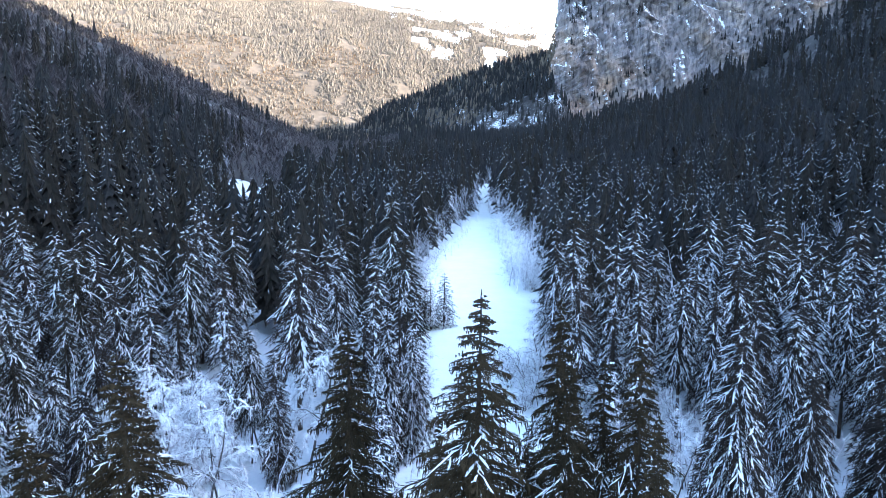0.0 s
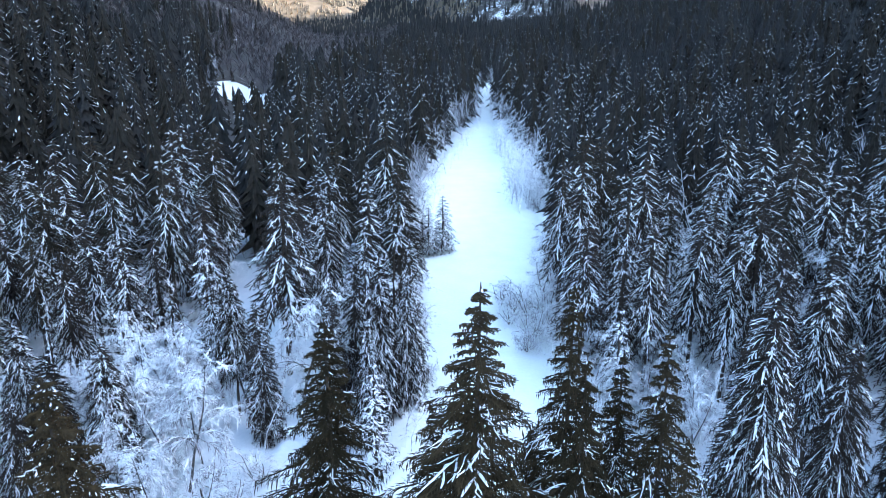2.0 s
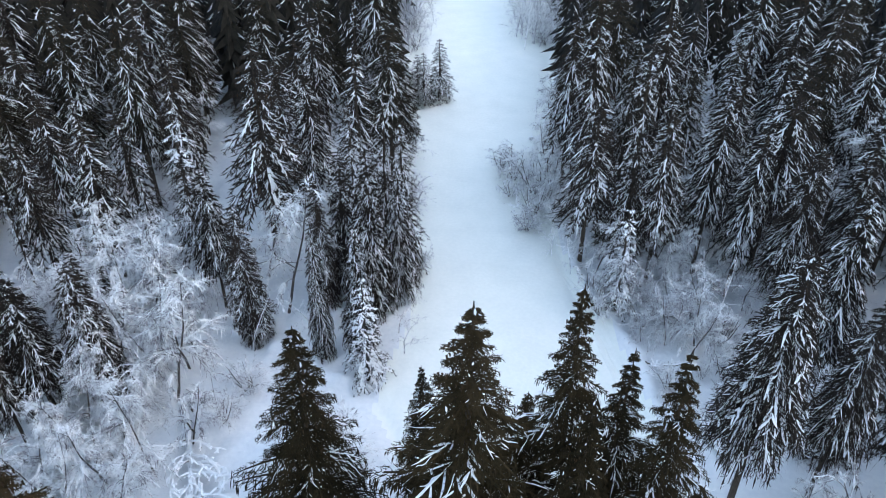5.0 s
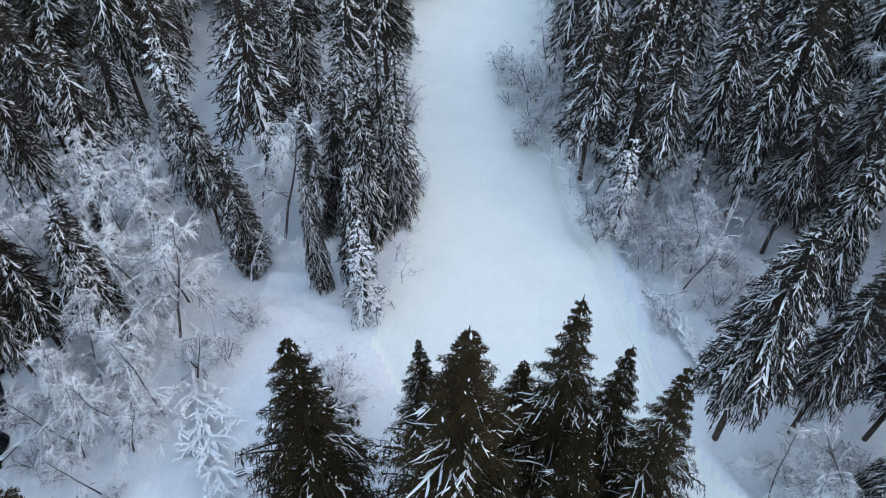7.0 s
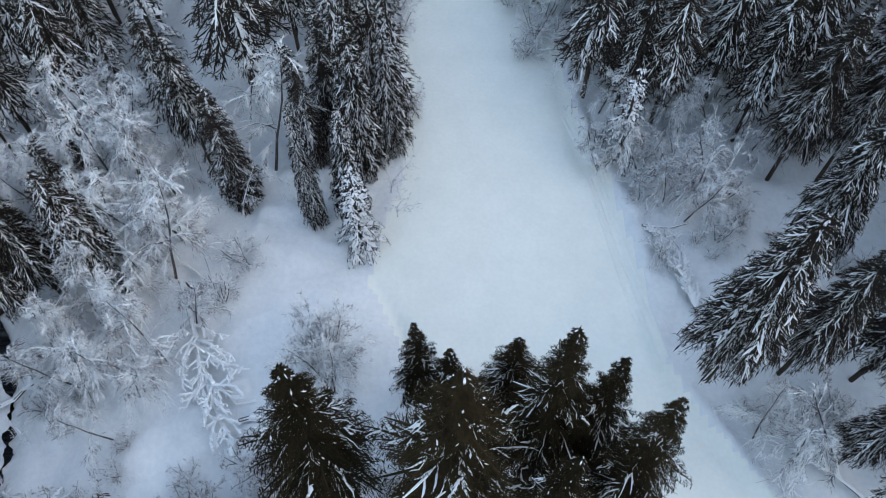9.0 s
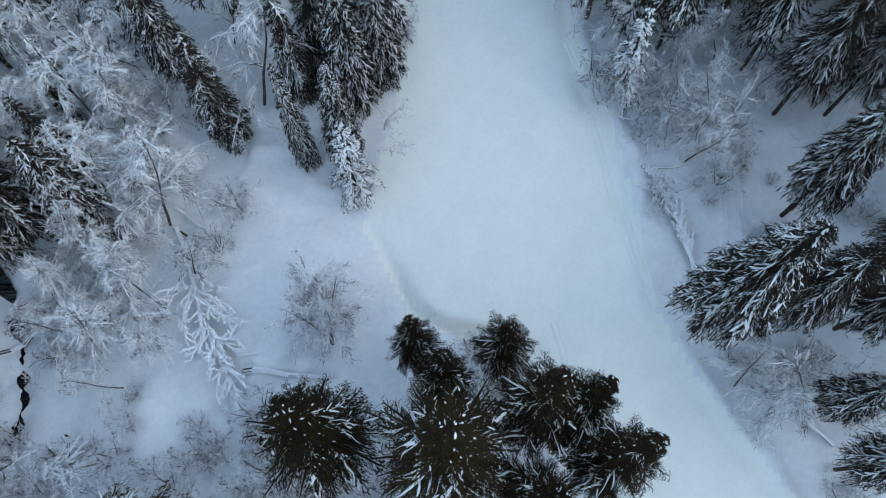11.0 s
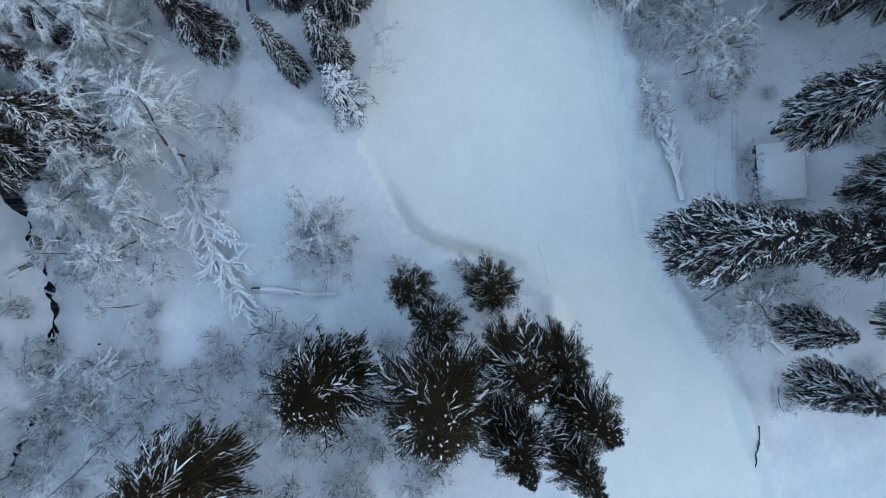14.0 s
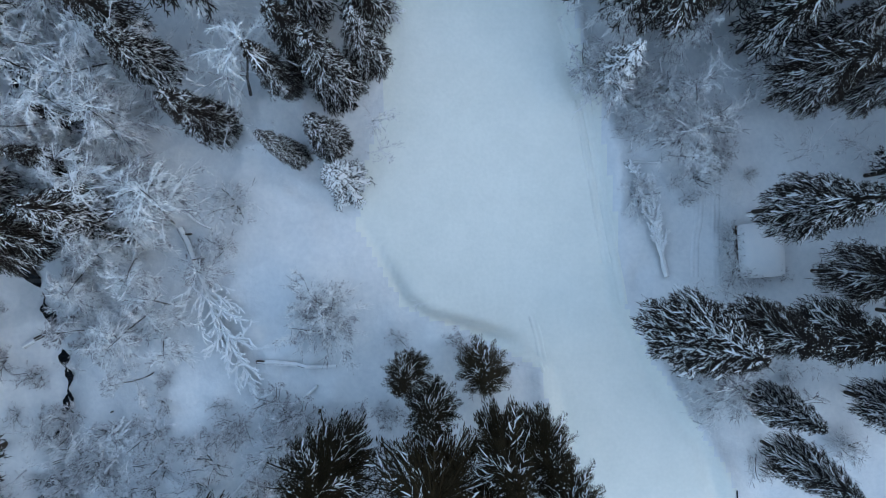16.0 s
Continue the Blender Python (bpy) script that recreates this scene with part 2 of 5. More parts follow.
def base_height(x, y):
    """The large form of the land: valley floor, its two sides, the spurs and the far hill."""
    x, y = np.asarray(x, float), np.asarray(y, float)
    floor_z = 1 + 0.055 * np.clip(y - 60, 0, 190) + 0.025 * np.clip(y - 250, 0, 1800) + 0.02 * np.clip(-y, 0, 900)
    left = 0.5 * np.clip(-x - 62 - 0.12 * np.clip(y - 150, 0, 3000), 0, None)
    left = np.minimum(left, 620)
    crest_y = np.interp(x, [-900, -431, -378, -260, -183, -100], [520, 790, 980, 1150, 1250, 1300])
    left = np.clip(left - 0.5 * np.clip(y - crest_y, 0, None), 0, None)
    xr = x + 0.05 * np.clip(y - 150, 0, 3000)
    right = 0.26 * np.clip(xr - 78, 0, None) + 0.44 * np.clip(xr - 260, 0, None) + 0.1 * np.clip(xr - 400, 0, None)
    right = np.minimum(right, 900)
    crest_r = np.interp(x, [60, 140, 235, 288, 330, 388, 600, 900], [760, 800, 720, 670, 640, 620, 600, 620])
    right = np.clip(right - 0.5 * np.clip(y - crest_r, 0, None), 0, None)
    # the wooded spur below the cliff
    spur_y = np.interp(x, [-300, -212, -92, 90, 256, 500], [1880, 1850, 1800, 1700, 1600, 1560])
    spur_z = np.interp(x, [-300, -225, -150, -46, 90, 236, 268, 900], [0, 14, 66, 112, 156, 196, 110, 150])
    d = spur_y - y
    spur = np.clip(spur_z - np.where(d > 0, 0.62, 0.7) * np.abs(d), 0, None)
    # the massif over the cliff
    s = (1500 - 0.22 * (x - 240)) - y
    top = 350 + 0.12 * np.clip(x - 240, 0, 1500)
    massif = np.where(s > 0, 0, np.minimum(-s * 5, top)) - 0.55 * np.clip(-s - 330, 0, None)
    massif = massif - 9.0 * np.clip(296 - x, 0, None)
    massif = np.clip(np.where(s > 0, 0, massif), 0, None)
    # the far sunlit hill
    foot = np.interp(x, [-2200, -1500, -300, 400, 1500], [1500, 1650, 2050, 2300, 2500])
    crest = np.interp(x, [-2500, -1000, -150, 300, 700, 1500], [1000, 850, 800, 745, 610, 600])
    rise = 0.46 * np.clip(y - foot, 0, None)
    far = crest * (1 - np.exp(-rise / crest * 1.5)) * 1.08
    side = np.maximum(np.maximum(left, right), np.maximum(spur, massif))
    return floor_z + np.maximum(side, far)


def summit_snow(x, y, z):
    """Where the far hill's top is open snow."""
    open_top = z > 560 - 0.45 * x + 190 * rough(x, y, 190, 5, 3)
    glades = (x > -120) & (z > 330 - 0.15 * x) & (rough(x, y, 95, 6, 3) > np.where(x > 60, 0.02, 0.2))
    return (y > 2150) & (open_top | glades)


def height(x, y):
    x, y = np.asarray(x, float), np.asarray(y, float)
    z = base_height(x, y)
    r = np.hypot(x, y)
    z = z + rough(x, y, 240, 3, 4) * 26 * smooth(r, 350, 1200)
    p = on_piste(x, y)
    wild = 1 - smooth(p, -3.0, 0.5)
    z = z + wild * (0.8 * rough(x, y, 11, 1, 3) + 0.5 * rough(x, y, 2.8, 2, 3) + 0.3 * np.abs(rough(x, y, 4.0, 38, 3)))
    z = z + 0.1 * rough(x, y, 9, 4, 2) * (1 - wild)
    lumps = np.clip(rough(x, y, 2.0, 35, 2), 0, 1) * smooth(rough(x, y, 10, 36, 2), -0.25, 0.25)
    z = z + 1.1 * lumps * wild * (1 - smooth(x, -9, -5)) * smooth(x, -60, -50) * (1 - smooth(y, 90, 110))
    # wind ripples of the glade
    drift = np.exp(-(((x + 17) / 9.0) ** 2 + ((y - 66) / 8.0) ** 2) ** 2)
    z = z + 0.5 * drift * wild * np.abs(rough(0.6 * x + 0.8 * y, 0.3 * (0.6 * y - 0.8 * x), 2.2, 39, 2))
    # low bank along the piste's edge
    z = z + (0.8 * np.exp(-((p + 1.2 + 0.8 * rough(x, y, 7, 34, 2)) / 0.9) ** 2) - 0.4 * np.exp(-((p - 0.4 + 0.8 * rough(x, y, 7, 34, 2)) / 0.65) ** 2)) * smooth(y, 20, 40) * (0.75 + 0.35 * rough(x, y, 6, 22, 2)) * (0.3 + 0.7 * smooth(x, 3, 12))
    z = z + 1.0 * np.exp(-((x + 11) / 5.5) ** 2 - ((y - 60.5) / 5.0) ** 2)
    # wind-scoured trough between the glade and the piste
    trough_y = np.interp(x, [-6.5, -4.6, -2.6, -0.6, 1.5, 6.5, 10.5], [66.5, 63.5, 59.6, 56.2, 54.9, 53.6, 52.3])
    off = (y - trough_y) * np.interp(x, [-5, -1, 1, 6], [0.45, 0.5, 0.9, 1.0])
    z = z - 1.7 * np.exp(-(off / np.where(off > 0, 0.5, 1.25)) ** 2) * (1 + 0.35 * rough(x, y, 2.2, 33, 2)) * (0.3 * smooth(x, -7, -4.5) + 0.7 * smooth(x, -4.5, 1)) * (1 - smooth(x, 7.5, 11))
    # stream bed
    sx = np.interp(y, STREAM_Y[::-1], STREAM_X[::-1])
    near = (1 - smooth(y, 85, 110)) * smooth(y, 0, 25)
    z = z - near * (2.2 * np.exp(-((x - sx) / 9.0) ** 2) + 0.9 * np.exp(-((x - sx) / 1.6) ** 2))
    return z


def mesh_object(name, verts, faces, mats, smooth_shade=False, index=None):
    me = bpy.data.meshes.new(name)
    verts = np.asarray(verts, np.float32)
    faces = np.asarray(faces, np.int32)
    k = faces.shape[1]
    me.vertices.add(len(verts))
    me.vertices.foreach_set("co", verts.ravel())
    me.loops.add(faces.size)
    me.loops.foreach_set("vertex_index", faces.ravel())
    me.polygons.add(len(faces))
    me.polygons.foreach_set("loop_start", np.arange(0, faces.size, k, dtype=np.int32))
    for mat in mats:
        me.materials.append(mat)
    if index is not None:
        me.polygons.foreach_set("material_index", np.asarray(index, np.int32))
    me.polygons.foreach_set("use_smooth", np.full(len(faces), smooth_shade))
    me.update(calc_edges=True)
    return me


def grid_faces(nu, nv):
    i = np.arange(nu * nv).reshape(nv, nu)
    return np.stack([i[:-1, :-1], i[:-1, 1:], i[1:, 1:], i[1:, :-1]], -1).reshape(-1, 4)


def spaced(lo, hi, fine_lo, fine_hi, step, growth):
    a = list(np.arange(fine_lo, fine_hi, step))
    s = step
    while a[-1] < hi:
        s *= growth
        a.append(a[-1] + min(s, 60))
    s = step
    while a[0] > lo:
        s *= growth
        a.insert(0, a[0] - min(s, 60))
    return np.array(a)


gx, gy = spaced(-2600, 2600, -45, 38, 0.5, 1.085), spaced(-1500, 4600, 32, 98, 0.5, 1.075)
GX, GY = np.meshgrid(gx, gy)
GZ = height(GX, GY)
quads = grid_faces(len(gx), len(gy))
cx, cy = GX.ravel()[quads].mean(1), GY.ravel()[quads].mean(1)
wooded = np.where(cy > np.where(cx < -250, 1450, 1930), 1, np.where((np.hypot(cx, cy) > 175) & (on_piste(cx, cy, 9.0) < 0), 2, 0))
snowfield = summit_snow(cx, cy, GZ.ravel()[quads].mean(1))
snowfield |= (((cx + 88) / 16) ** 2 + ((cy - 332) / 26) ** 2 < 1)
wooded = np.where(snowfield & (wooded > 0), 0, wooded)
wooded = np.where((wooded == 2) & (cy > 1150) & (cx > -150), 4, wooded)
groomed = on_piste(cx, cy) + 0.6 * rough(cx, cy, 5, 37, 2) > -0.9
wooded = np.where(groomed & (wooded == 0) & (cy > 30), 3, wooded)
ground = new("ground", mesh_object("ground", np.stack([GX, GY, GZ], -1).reshape(-1, 3), quads, [SNOW, HILL, SHADE_FLOOR, PACKED, LEDGES], True, wooded))
tagged(ground, "snow-covered valley floor and wooded mountain sides", "ground", kind="structure")

# ---- the cliff ----
nu, nv = 230, 130
U, V = np.meshgrid(np.linspace(0, 1, nu), np.linspace(0, 1, nv))
CX = 250 + 900 * U + (22 * rough(V * 350, 0 * V, 70, 25, 4) - 6 * np.abs(rough(V * 350, 0 * V + 7, 14, 26, 2))) * (1 - U) ** 14 - 78 * (1 - V) ** 2 * (1 - U) ** 10
CH = V * (350 + 90 * U)
tilt_x = CX + 0.5 * CH
lean = np.abs(rough(tilt_x, CH * 0.4, 90, 8, 3)) * 40 - 14 + np.abs(rough(tilt_x, CH * 0.3, 26, 9, 4)) * 24
lean = lean + 5 * np.abs(rough(tilt_x, CH * 0.5, 9, 23, 2)) + 3 * rough(CX, CH, 6, 24, 1)
shelf = rough(tilt_x * 0.35, CH + 0.4 * CX, 24, 10, 3)
lean = lean + 13 * smooth(shelf, 0.0, 0.35) * smooth(rough(CX, CH, 70, 13, 2), -0.1, 0.3)
CY = 1500 - 0.22 * (CX - 240) - 46 - 70 * (1 - V) ** 3 * (1 - U) ** 10 + 0.16 * CH + lean + 70 * np.exp(-U / 0.015) * (0.3 + V)
CZ = 70 + 0.14 * (CX - 240) + CH + rough(CX, CH * 0.1, 60, 12, 3) * 12
cliff = new("cliff", mesh_object("cliff", np.stack([CX, CY, CZ], -1).reshape(-1, 3), grid_faces(nu, nv), [ROCK], False))
tagged(cliff, "tall grey limestone cliff with snow on its ledges", "cliff", kind="structure")


# ---- conifers ----
class Soup:
    """Triangles gathered as arrays."""

    def __init__(self):
        self.v, self.f, self.n = [], [], 0

    def add(self, verts, faces):
        verts = np.asarray(verts, float).reshape(-1, 3)
        self.v.append(verts)
        self.f.append(np.asarray(faces, int) + self.n)
        self.n += len(verts)

    def blades(self, a, b, across, drop, fat=0.45):
        """Roof-shaped blades from a to b: a ridge with two sides that fall by drop."""
        k = len(a)
        if not k:
            return
        mid = a + (b - a) * fat
        low = np.zeros((k, 3))
        low[:, 2] = -drop
        pts = np.stack([a, mid + across + low, b, mid - across + low], 1)
        i = np.arange(k)[:, None] * 4
        self.add(pts, np.concatenate([i + [0, 1, 2], i + [0, 2, 3]]))

    def ribbons(self, pts, across, width, drop):
        """Ridged strips along pts (k, m, 3), with a half-width at each point."""
        k, m = pts.shape[:2]
        if not k:
            return
        off = across[:, None] * width[:, :, None]
        low = np.zeros((k, m, 3))
        low[:, :, 2] = -np.asarray(drop)[:, None] * (width / np.maximum(width.max(1, keepdims=True), 1e-6))
        v = np.stack([pts + off + low, pts, pts - off + low], 2).reshape(-1, 3)
        i = np.arange(k)[:, None] * (3 * m)
        tri = []
        for j in range(m - 1):
            a = 3 * j
            for c in (0, 1):
                tri += [i + [a + c, a + c + 1, a + c + 4], i + [a + c, a + c + 4, a + c + 3]]
        self.add(v, np.concatenate(tri))

    def tubes(self, a, b, ra, rb, sides=3):
        k = len(a)
        if not k:
            return
        d = b - a
        d = d / np.maximum(np.linalg.norm(d, axis=1, keepdims=True), 1e-6)
        ref = np.where(np.abs(d[:, 2:3]) > 0.9, [[1.0, 0, 0]], [[0, 0, 1.0]])
        u = np.cross(d, ref)
        u /= np.linalg.norm(u, axis=1, keepdims=True)
        w = np.cross(d, u)
        ang = np.arange(sides) * 2 * np.pi / sides
        ring = u[:, None] * np.cos(ang)[None, :, None] + w[:, None] * np.sin(ang)[None, :, None]
        pts = np.concatenate([a[:, None] + ring * np.reshape(ra, (-1, 1, 1)), b[:, None] + ring * np.reshape(rb, (-1, 1, 1))], 1)
        i = np.arange(k)[:, None] * 2 * sides
        tri = []
        for s in range(sides):
            q = (s + 1) % sides
            tri += [i + [s, q, sides + q], i + [s, sides + q, sides + s]]
        self.add(pts, np.concatenate(tri))

    def arrays(self):
        return np.concatenate(self.v), np.concatenate(self.f)


def spruce_soups(seed, h, r, levels, per, twigs, snow, clear=0.12, sag=0.0, stroke=1.0, power=0.6):
    """Trunk, needles and snow of a spruce with tiers of feathered branches. sag: how far snow weighs them down."""
    g = np.random.default_rng(seed)
    trunk, needles, white = Soup(), Soup(), Soup()
    lean = g.normal(0, 0.008, 2)
    zs = np.linspace(0, 1, 6)
    axis = np.stack([lean[0] * zs * h + 0.05 * np.sin(zs * 5 + seed), lean[1] * zs * h + 0.05 * np.cos(zs * 4), zs * h - 0.6 * (zs == 0)], 1)
    rad = (0.011 * h) * (1 - zs) ** 0.8 + 0.02
    trunk.tubes(axis[:-1], axis[1:], rad[:-1], rad[1:], 7)
    O, D, L, Uf = [], [], [], []
    lop = g.uniform(0, 6.28)
    for i in range(levels):
        u = (i + g.uniform(0.2, 0.8)) / levels
        u = u ** 0.94 if sag > 0.2 else 1 - (1 - u) ** 1.25
        n = max(5, round(per * (1 - 0.4 * u)))
        ang = g.uniform(0, 6.28) + np.arange(n) * 6.283 / n + g.normal(0, 0.16, n)
        ln = r * min(1.0, (1.25 if sag > 0.2 else 1.4) * (1 - u) ** power) * g.uniform(0.7, 1.1, n) * g.uniform(0.88, 1.08) * (1 + 0.1 * np.cos(ang - lop)) * min(1.0, (0.8 if sag > 0.2 else 0.5) + 1.3 * u) + (0.34 if sag > 0.2 else 0.16)
        z = h * (clear + (0.985 - clear) * u) + g.normal(0, 0.006 * h, n)
        z = np.minimum(z, h * 0.994)
        O.append(np.stack([np.interp(z, axis[:, 2], axis[:, 0]), np.interp(z, axis[:, 2], axis[:, 1]), z], 1))
        D.append(np.stack([np.cos(ang), np.sin(ang), 0 * ang], 1))
        L.append(ln)
        Uf.append(np.full(n, u))
    O, D, L, Uf = np.concatenate(O), np.concatenate(D), np.concatenate(L), np.concatenate(Uf)
    k = len(L)
    A = -0.14 + (0.42 if sag > 0.2 else 0.24) * Uf ** 2 + g.normal(0, 0.06, k) - sag * (0.8 - 0.3 * Uf)
    B = 0.34 * (1 - Uf) + 0.12 + 0.55 * sag
    # on the dark trees some lower branches arch out over the rest and hold the snow
    lead = (sag < 0.2) & (Uf < 0.72) & (g.uniform(0, 1, k) < 0.18)
    L = L * (1 + 0.1 * lead)
    A, B = A + 0.2 * lead, B + 0.14 * lead

    def at(t, idx=slice(None)):
        t = np.asarray(t)
        p = O[idx] + D[idx] * (L[idx] * t * (1 - (0.1 + 0.2 * sag) * t))[:, None]
        p[:, 2] += L[idx] * (A[idx] * t - B[idx] * t * t + (0.2 if sag > 0.2 else 0.08) * t ** 3)
        return p

    S = np.stack([-D[:, 1], D[:, 0], 0 * L], 1)
    one = np.ones(k)
    cuts = [0.0, 0.3, 0.55, 0.8, 1.0] if twigs > 5 else [0.0, 0.5, 1.0]
    stem = np.stack([at(one * c) for c in cuts], 1)
    wide = np.stack([(0.05 + 0.03 * L) * 0.6 * (1.0 - 0.75 * c) for c in cuts], 1)
    needles.ribbons(stem, S, wide, 0.05 + 0.02 * L)
    turn_ = np.arctan2(D[:, 1], D[:, 0])
    patch = 0.5 + 0.5 * np.sin(2 * turn_ + 9 * Uf + g.uniform(0, 6)) * np.cos(turn_ - 14 * Uf + g.uniform(0, 6))
    laden = sag > 0.2 and snow < 0.9
    if laden:
        # some trees have shed part of their load, most of all near the top
        chance = snow * (1.1, 0.8, 1.0, 0.62)[seed % 4] * (0.55 + 1.1 * patch) * np.clip(1.5 - (0.7 if snow > 0.85 else 1.15) * Uf, 0.1, 1.25)
    else:
        chance = np.ones(k) if snow > 0.9 else np.where(lead, 0.95, 0.3 - 0.22 * Uf)
    loaded = g.uniform(0, 1, k) < chance
    # long strokes of snow on the outer part of the loaded branches
    m = 6
    q = np.where(loaded)[0]
    short = sag < 0.2
    for turn in range(2 if short else 1):
        long_one = short and turn == 0
        if long_one:
            q = np.where(loaded & (Uf < 0.84))[0]
        elif short:
            q = np.where(loaded)[0]
        t0 = g.uniform(0.2, 0.6, k) if long_one else g.uniform(0.15, 0.8, k) if short else g.uniform(0.0, 0.22, k) + (0.14 * Uf if laden else 0)
        t1 = np.minimum(1.0, t0 + (g.uniform(0.3, 0.75, k) if long_one else g.uniform(0.08, 0.35, k) if short else g.uniform(0.62, 1.0, k)))
        pts = np.stack([at(t0 + (t1 - t0) * j / (m - 1)) for j in range(m)], 1)[q]
        pts += g.normal(0, 0.05 if short else 0.03, pts.shape)
        pts += S[q][:, None] * (np.linspace(0, 1, m) ** 2)[None, :, None] * (g.normal(0, 0.15 if short else 0.09, len(q)) * L[q])[:, None, None]
        pts[:, :, 2] += (0.05 if snow > 0.55 else 0.15) + 0.05 * np.sin(np.linspace(0.3, 2.8, m))[None]
        taper = np.array([0.35, 0.85, 1.0, 1.0, 0.9, 0.4])
        sw = stroke * (0.48 if long_one else 0.8) * ((0.045 + 0.0135 * L[q]) if laden or snow > 0.9 else (0.045 + 0.013 * L[q]))[:, None] * taper[None] * g.uniform(0.55, 1.35, (len(q), m)) * g.uniform(0.5, 1.25, (len(q), 1))
        white.ribbons(pts, S[q], sw, 0.05 + 0 * L[q])
    if snow < 0.9:
        # side strands that leave the stroke at a sharp angle, like the bones of a fish
        q = np.where(loaded if laden else loaded & lead)[0]
        for start in (0.25, 0.48, 0.7):
            for side in (-1, 1):
                some = q[g.uniform(0, 1, len(q)) < (0.62 if laden else 0.4)]
                t0 = start + g.uniform(-0.08, 0.08, len(some))
                reach = L[some] * g.uniform(0.16, 0.36, len(some)) * (1.25 - 0.75 * t0)
                strand = []
                for f in (0.0, 0.35, 0.7, 1.0):
                    p = at(np.minimum(1.05, t0 + f * 0.85 * reach / L[some]), some) + S[some] * (side * reach * (0.62 * f - 0.12 * f * f))[:, None]
                    p[:, 2] += 0.07 - 0.1 * f * reach
                    strand.append(p + g.normal(0, 0.02, p.shape))
                sw = stroke * (0.032 + 0.011 * L[some])[:, None] * np.array([0.6, 1.0, 0.9, 0.35])[None] * g.uniform(0.5, 1.4, (len(some), 1))
                white.ribbons(np.stack(strand, 1), S[some], sw, 0.03 + 0 * reach)
    tip = np.array([[*axis[-1]]])
    for ac in ((0.07, 0.07, 0), (0.07, -0.07, 0)):
        needles.blades(tip - [[0, 0, 0.03 * h]], tip + [[0, 0, 0.05]], np.array([ac]) * 0.6, np.array([0.03]))
    fine = twigs > 5
    for j in range(twigs):
        for side in (-1, 1):
            t = np.clip(0.1 + 0.88 * (j + g.uniform(0, 1, k)) / twigs, 0, 1)
            p = at(t)
            ln = L * ((0.3 if fine else 0.38) if sag > 0.2 else 0.29) * np.minimum((1.35 if sag > 0.2 else 1.15) - t, 0.35 + 1.3 * t) * g.uniform(0.65, 1.25, k) + 0.12
            c = g.uniform(0.36 if sag > 0.2 else 0.45, 0.88, k)
            way = D * c[:, None] + side * S * np.sqrt(1 - c * c)[:, None]
            way[:, 2] = -0.3 * (1 - Uf) - (0.16 if sag > 0.2 else 0.42) - 0.7 * sag + g.normal(0, 0.12, k) + 0.1 * Uf
            e = p + way * ln[:, None]
            ac = np.cross(way, [0, 0, 1.0])
            ac /= np.linalg.norm(ac, axis=1, keepdims=True)
            w = (0.012 + 0.016 * ln if sag < 0.2 else 0.014 + 0.019 * ln) if fine else 0.026 + 0.04 * ln
            needles.blades(p, e, ac * w[:, None], 0.03 + 0.05 * ln, 0.4)
            for fork in (-1, 1):
                o = p + way * (ln * g.uniform(0.2, 0.7, k))[:, None]
                e3 = o + (way * g.uniform(0.55, 0.9, (k, 1)) + fork * ac * g.uniform(0.45, 0.85, (k, 1))) * (ln * g.uniform(0.3, 0.6, k) + 0.06)[:, None]
                needles.blades(o, e3, ac * (0.85 * w)[:, None], 0.02 + 0.04 * ln, 0.45)
            if fine and ((j + side) % 2 == 0 or sag < 0.2):
                hang = (0.28 + 0.16 * L) * g.uniform(0.4, 1.5, k) * (1.25 - Uf)
                o = p + way * (ln * g.uniform(0.3, 0.95, k))[:, None]
                e2 = o + D * (0.15 * hang)[:, None]
                e2[:, 2] -= hang
                needles.blades(o, e2, (D * 0.6 + S * side * 0.8) * (0.02 + 0.034 * hang)[:, None], 0 * hang, 0.4)
            q = loaded & (g.uniform(0, 1, k) < (0.45 if snow > 0.9 else 0.4 * snow if snow > 0.55 else 0.07)) & (ln > 0.2)
            if fine and snow < 0.9:
                # flecks caught among the needles
                fl = g.uniform(0, 1, k) < (0.08 if sag > 0.2 else 0.03)
                o = (p + way * (ln * g.uniform(0.2, 0.9, k))[:, None])[fl] + [0, 0, 0.07]
                e4 = o + (way * g.uniform(0.08, 0.26, (k, 1)))[fl]
                white.blades(o, e4, (ac * g.uniform(0.02, 0.05, (k, 1)))[fl], np.full(fl.sum(), 0.02), 0.5)
            if laden:
                q = q & (g.uniform(0, 1, k) < 0.35)
            if fine and snow > 0.55:
                short = q & (ln < 0.55)
                white.blades(p[short] + [0, 0, 0.04], e[short] + [0, 0, 0.05], (ac * (stroke * (0.025 + 0.05 * ln))[:, None])[short], 0.02 + 0 * ln[short], 0.5)
                q = q & ~short
                pq, eq = p[q], (p + way * ln[:, None] * g.uniform(0.6, 0.95, (k, 1)))[q]
                mid = (pq + eq) / 2 + g.normal(0, 0.03, pq.shape)
                bow = stroke * np.stack([0.4 + 0 * ln[q], g.uniform(0.8, 1.4, q.sum()), 0.5 + 0 * ln[q]], 1) * (0.035 + 0.055 * ln[q])[:, None]
                white.ribbons(np.stack([pq, mid, eq], 1) + [0, 0, 0.05], ac[q], bow, 0.03 + 0 * ln[q])
                continue
            white.blades(p[q] + [0, 0, 0.03], (p + way * ln[:, None] * g.uniform(0.6, 0.95, (k, 1)))[q] + [0, 0, 0.06], (ac * (stroke * (0.025 + 0.03 * ln) * g.uniform(0.5, 1.6, k))[:, None])[q], 0.02 + 0 * ln[q], 0.5)
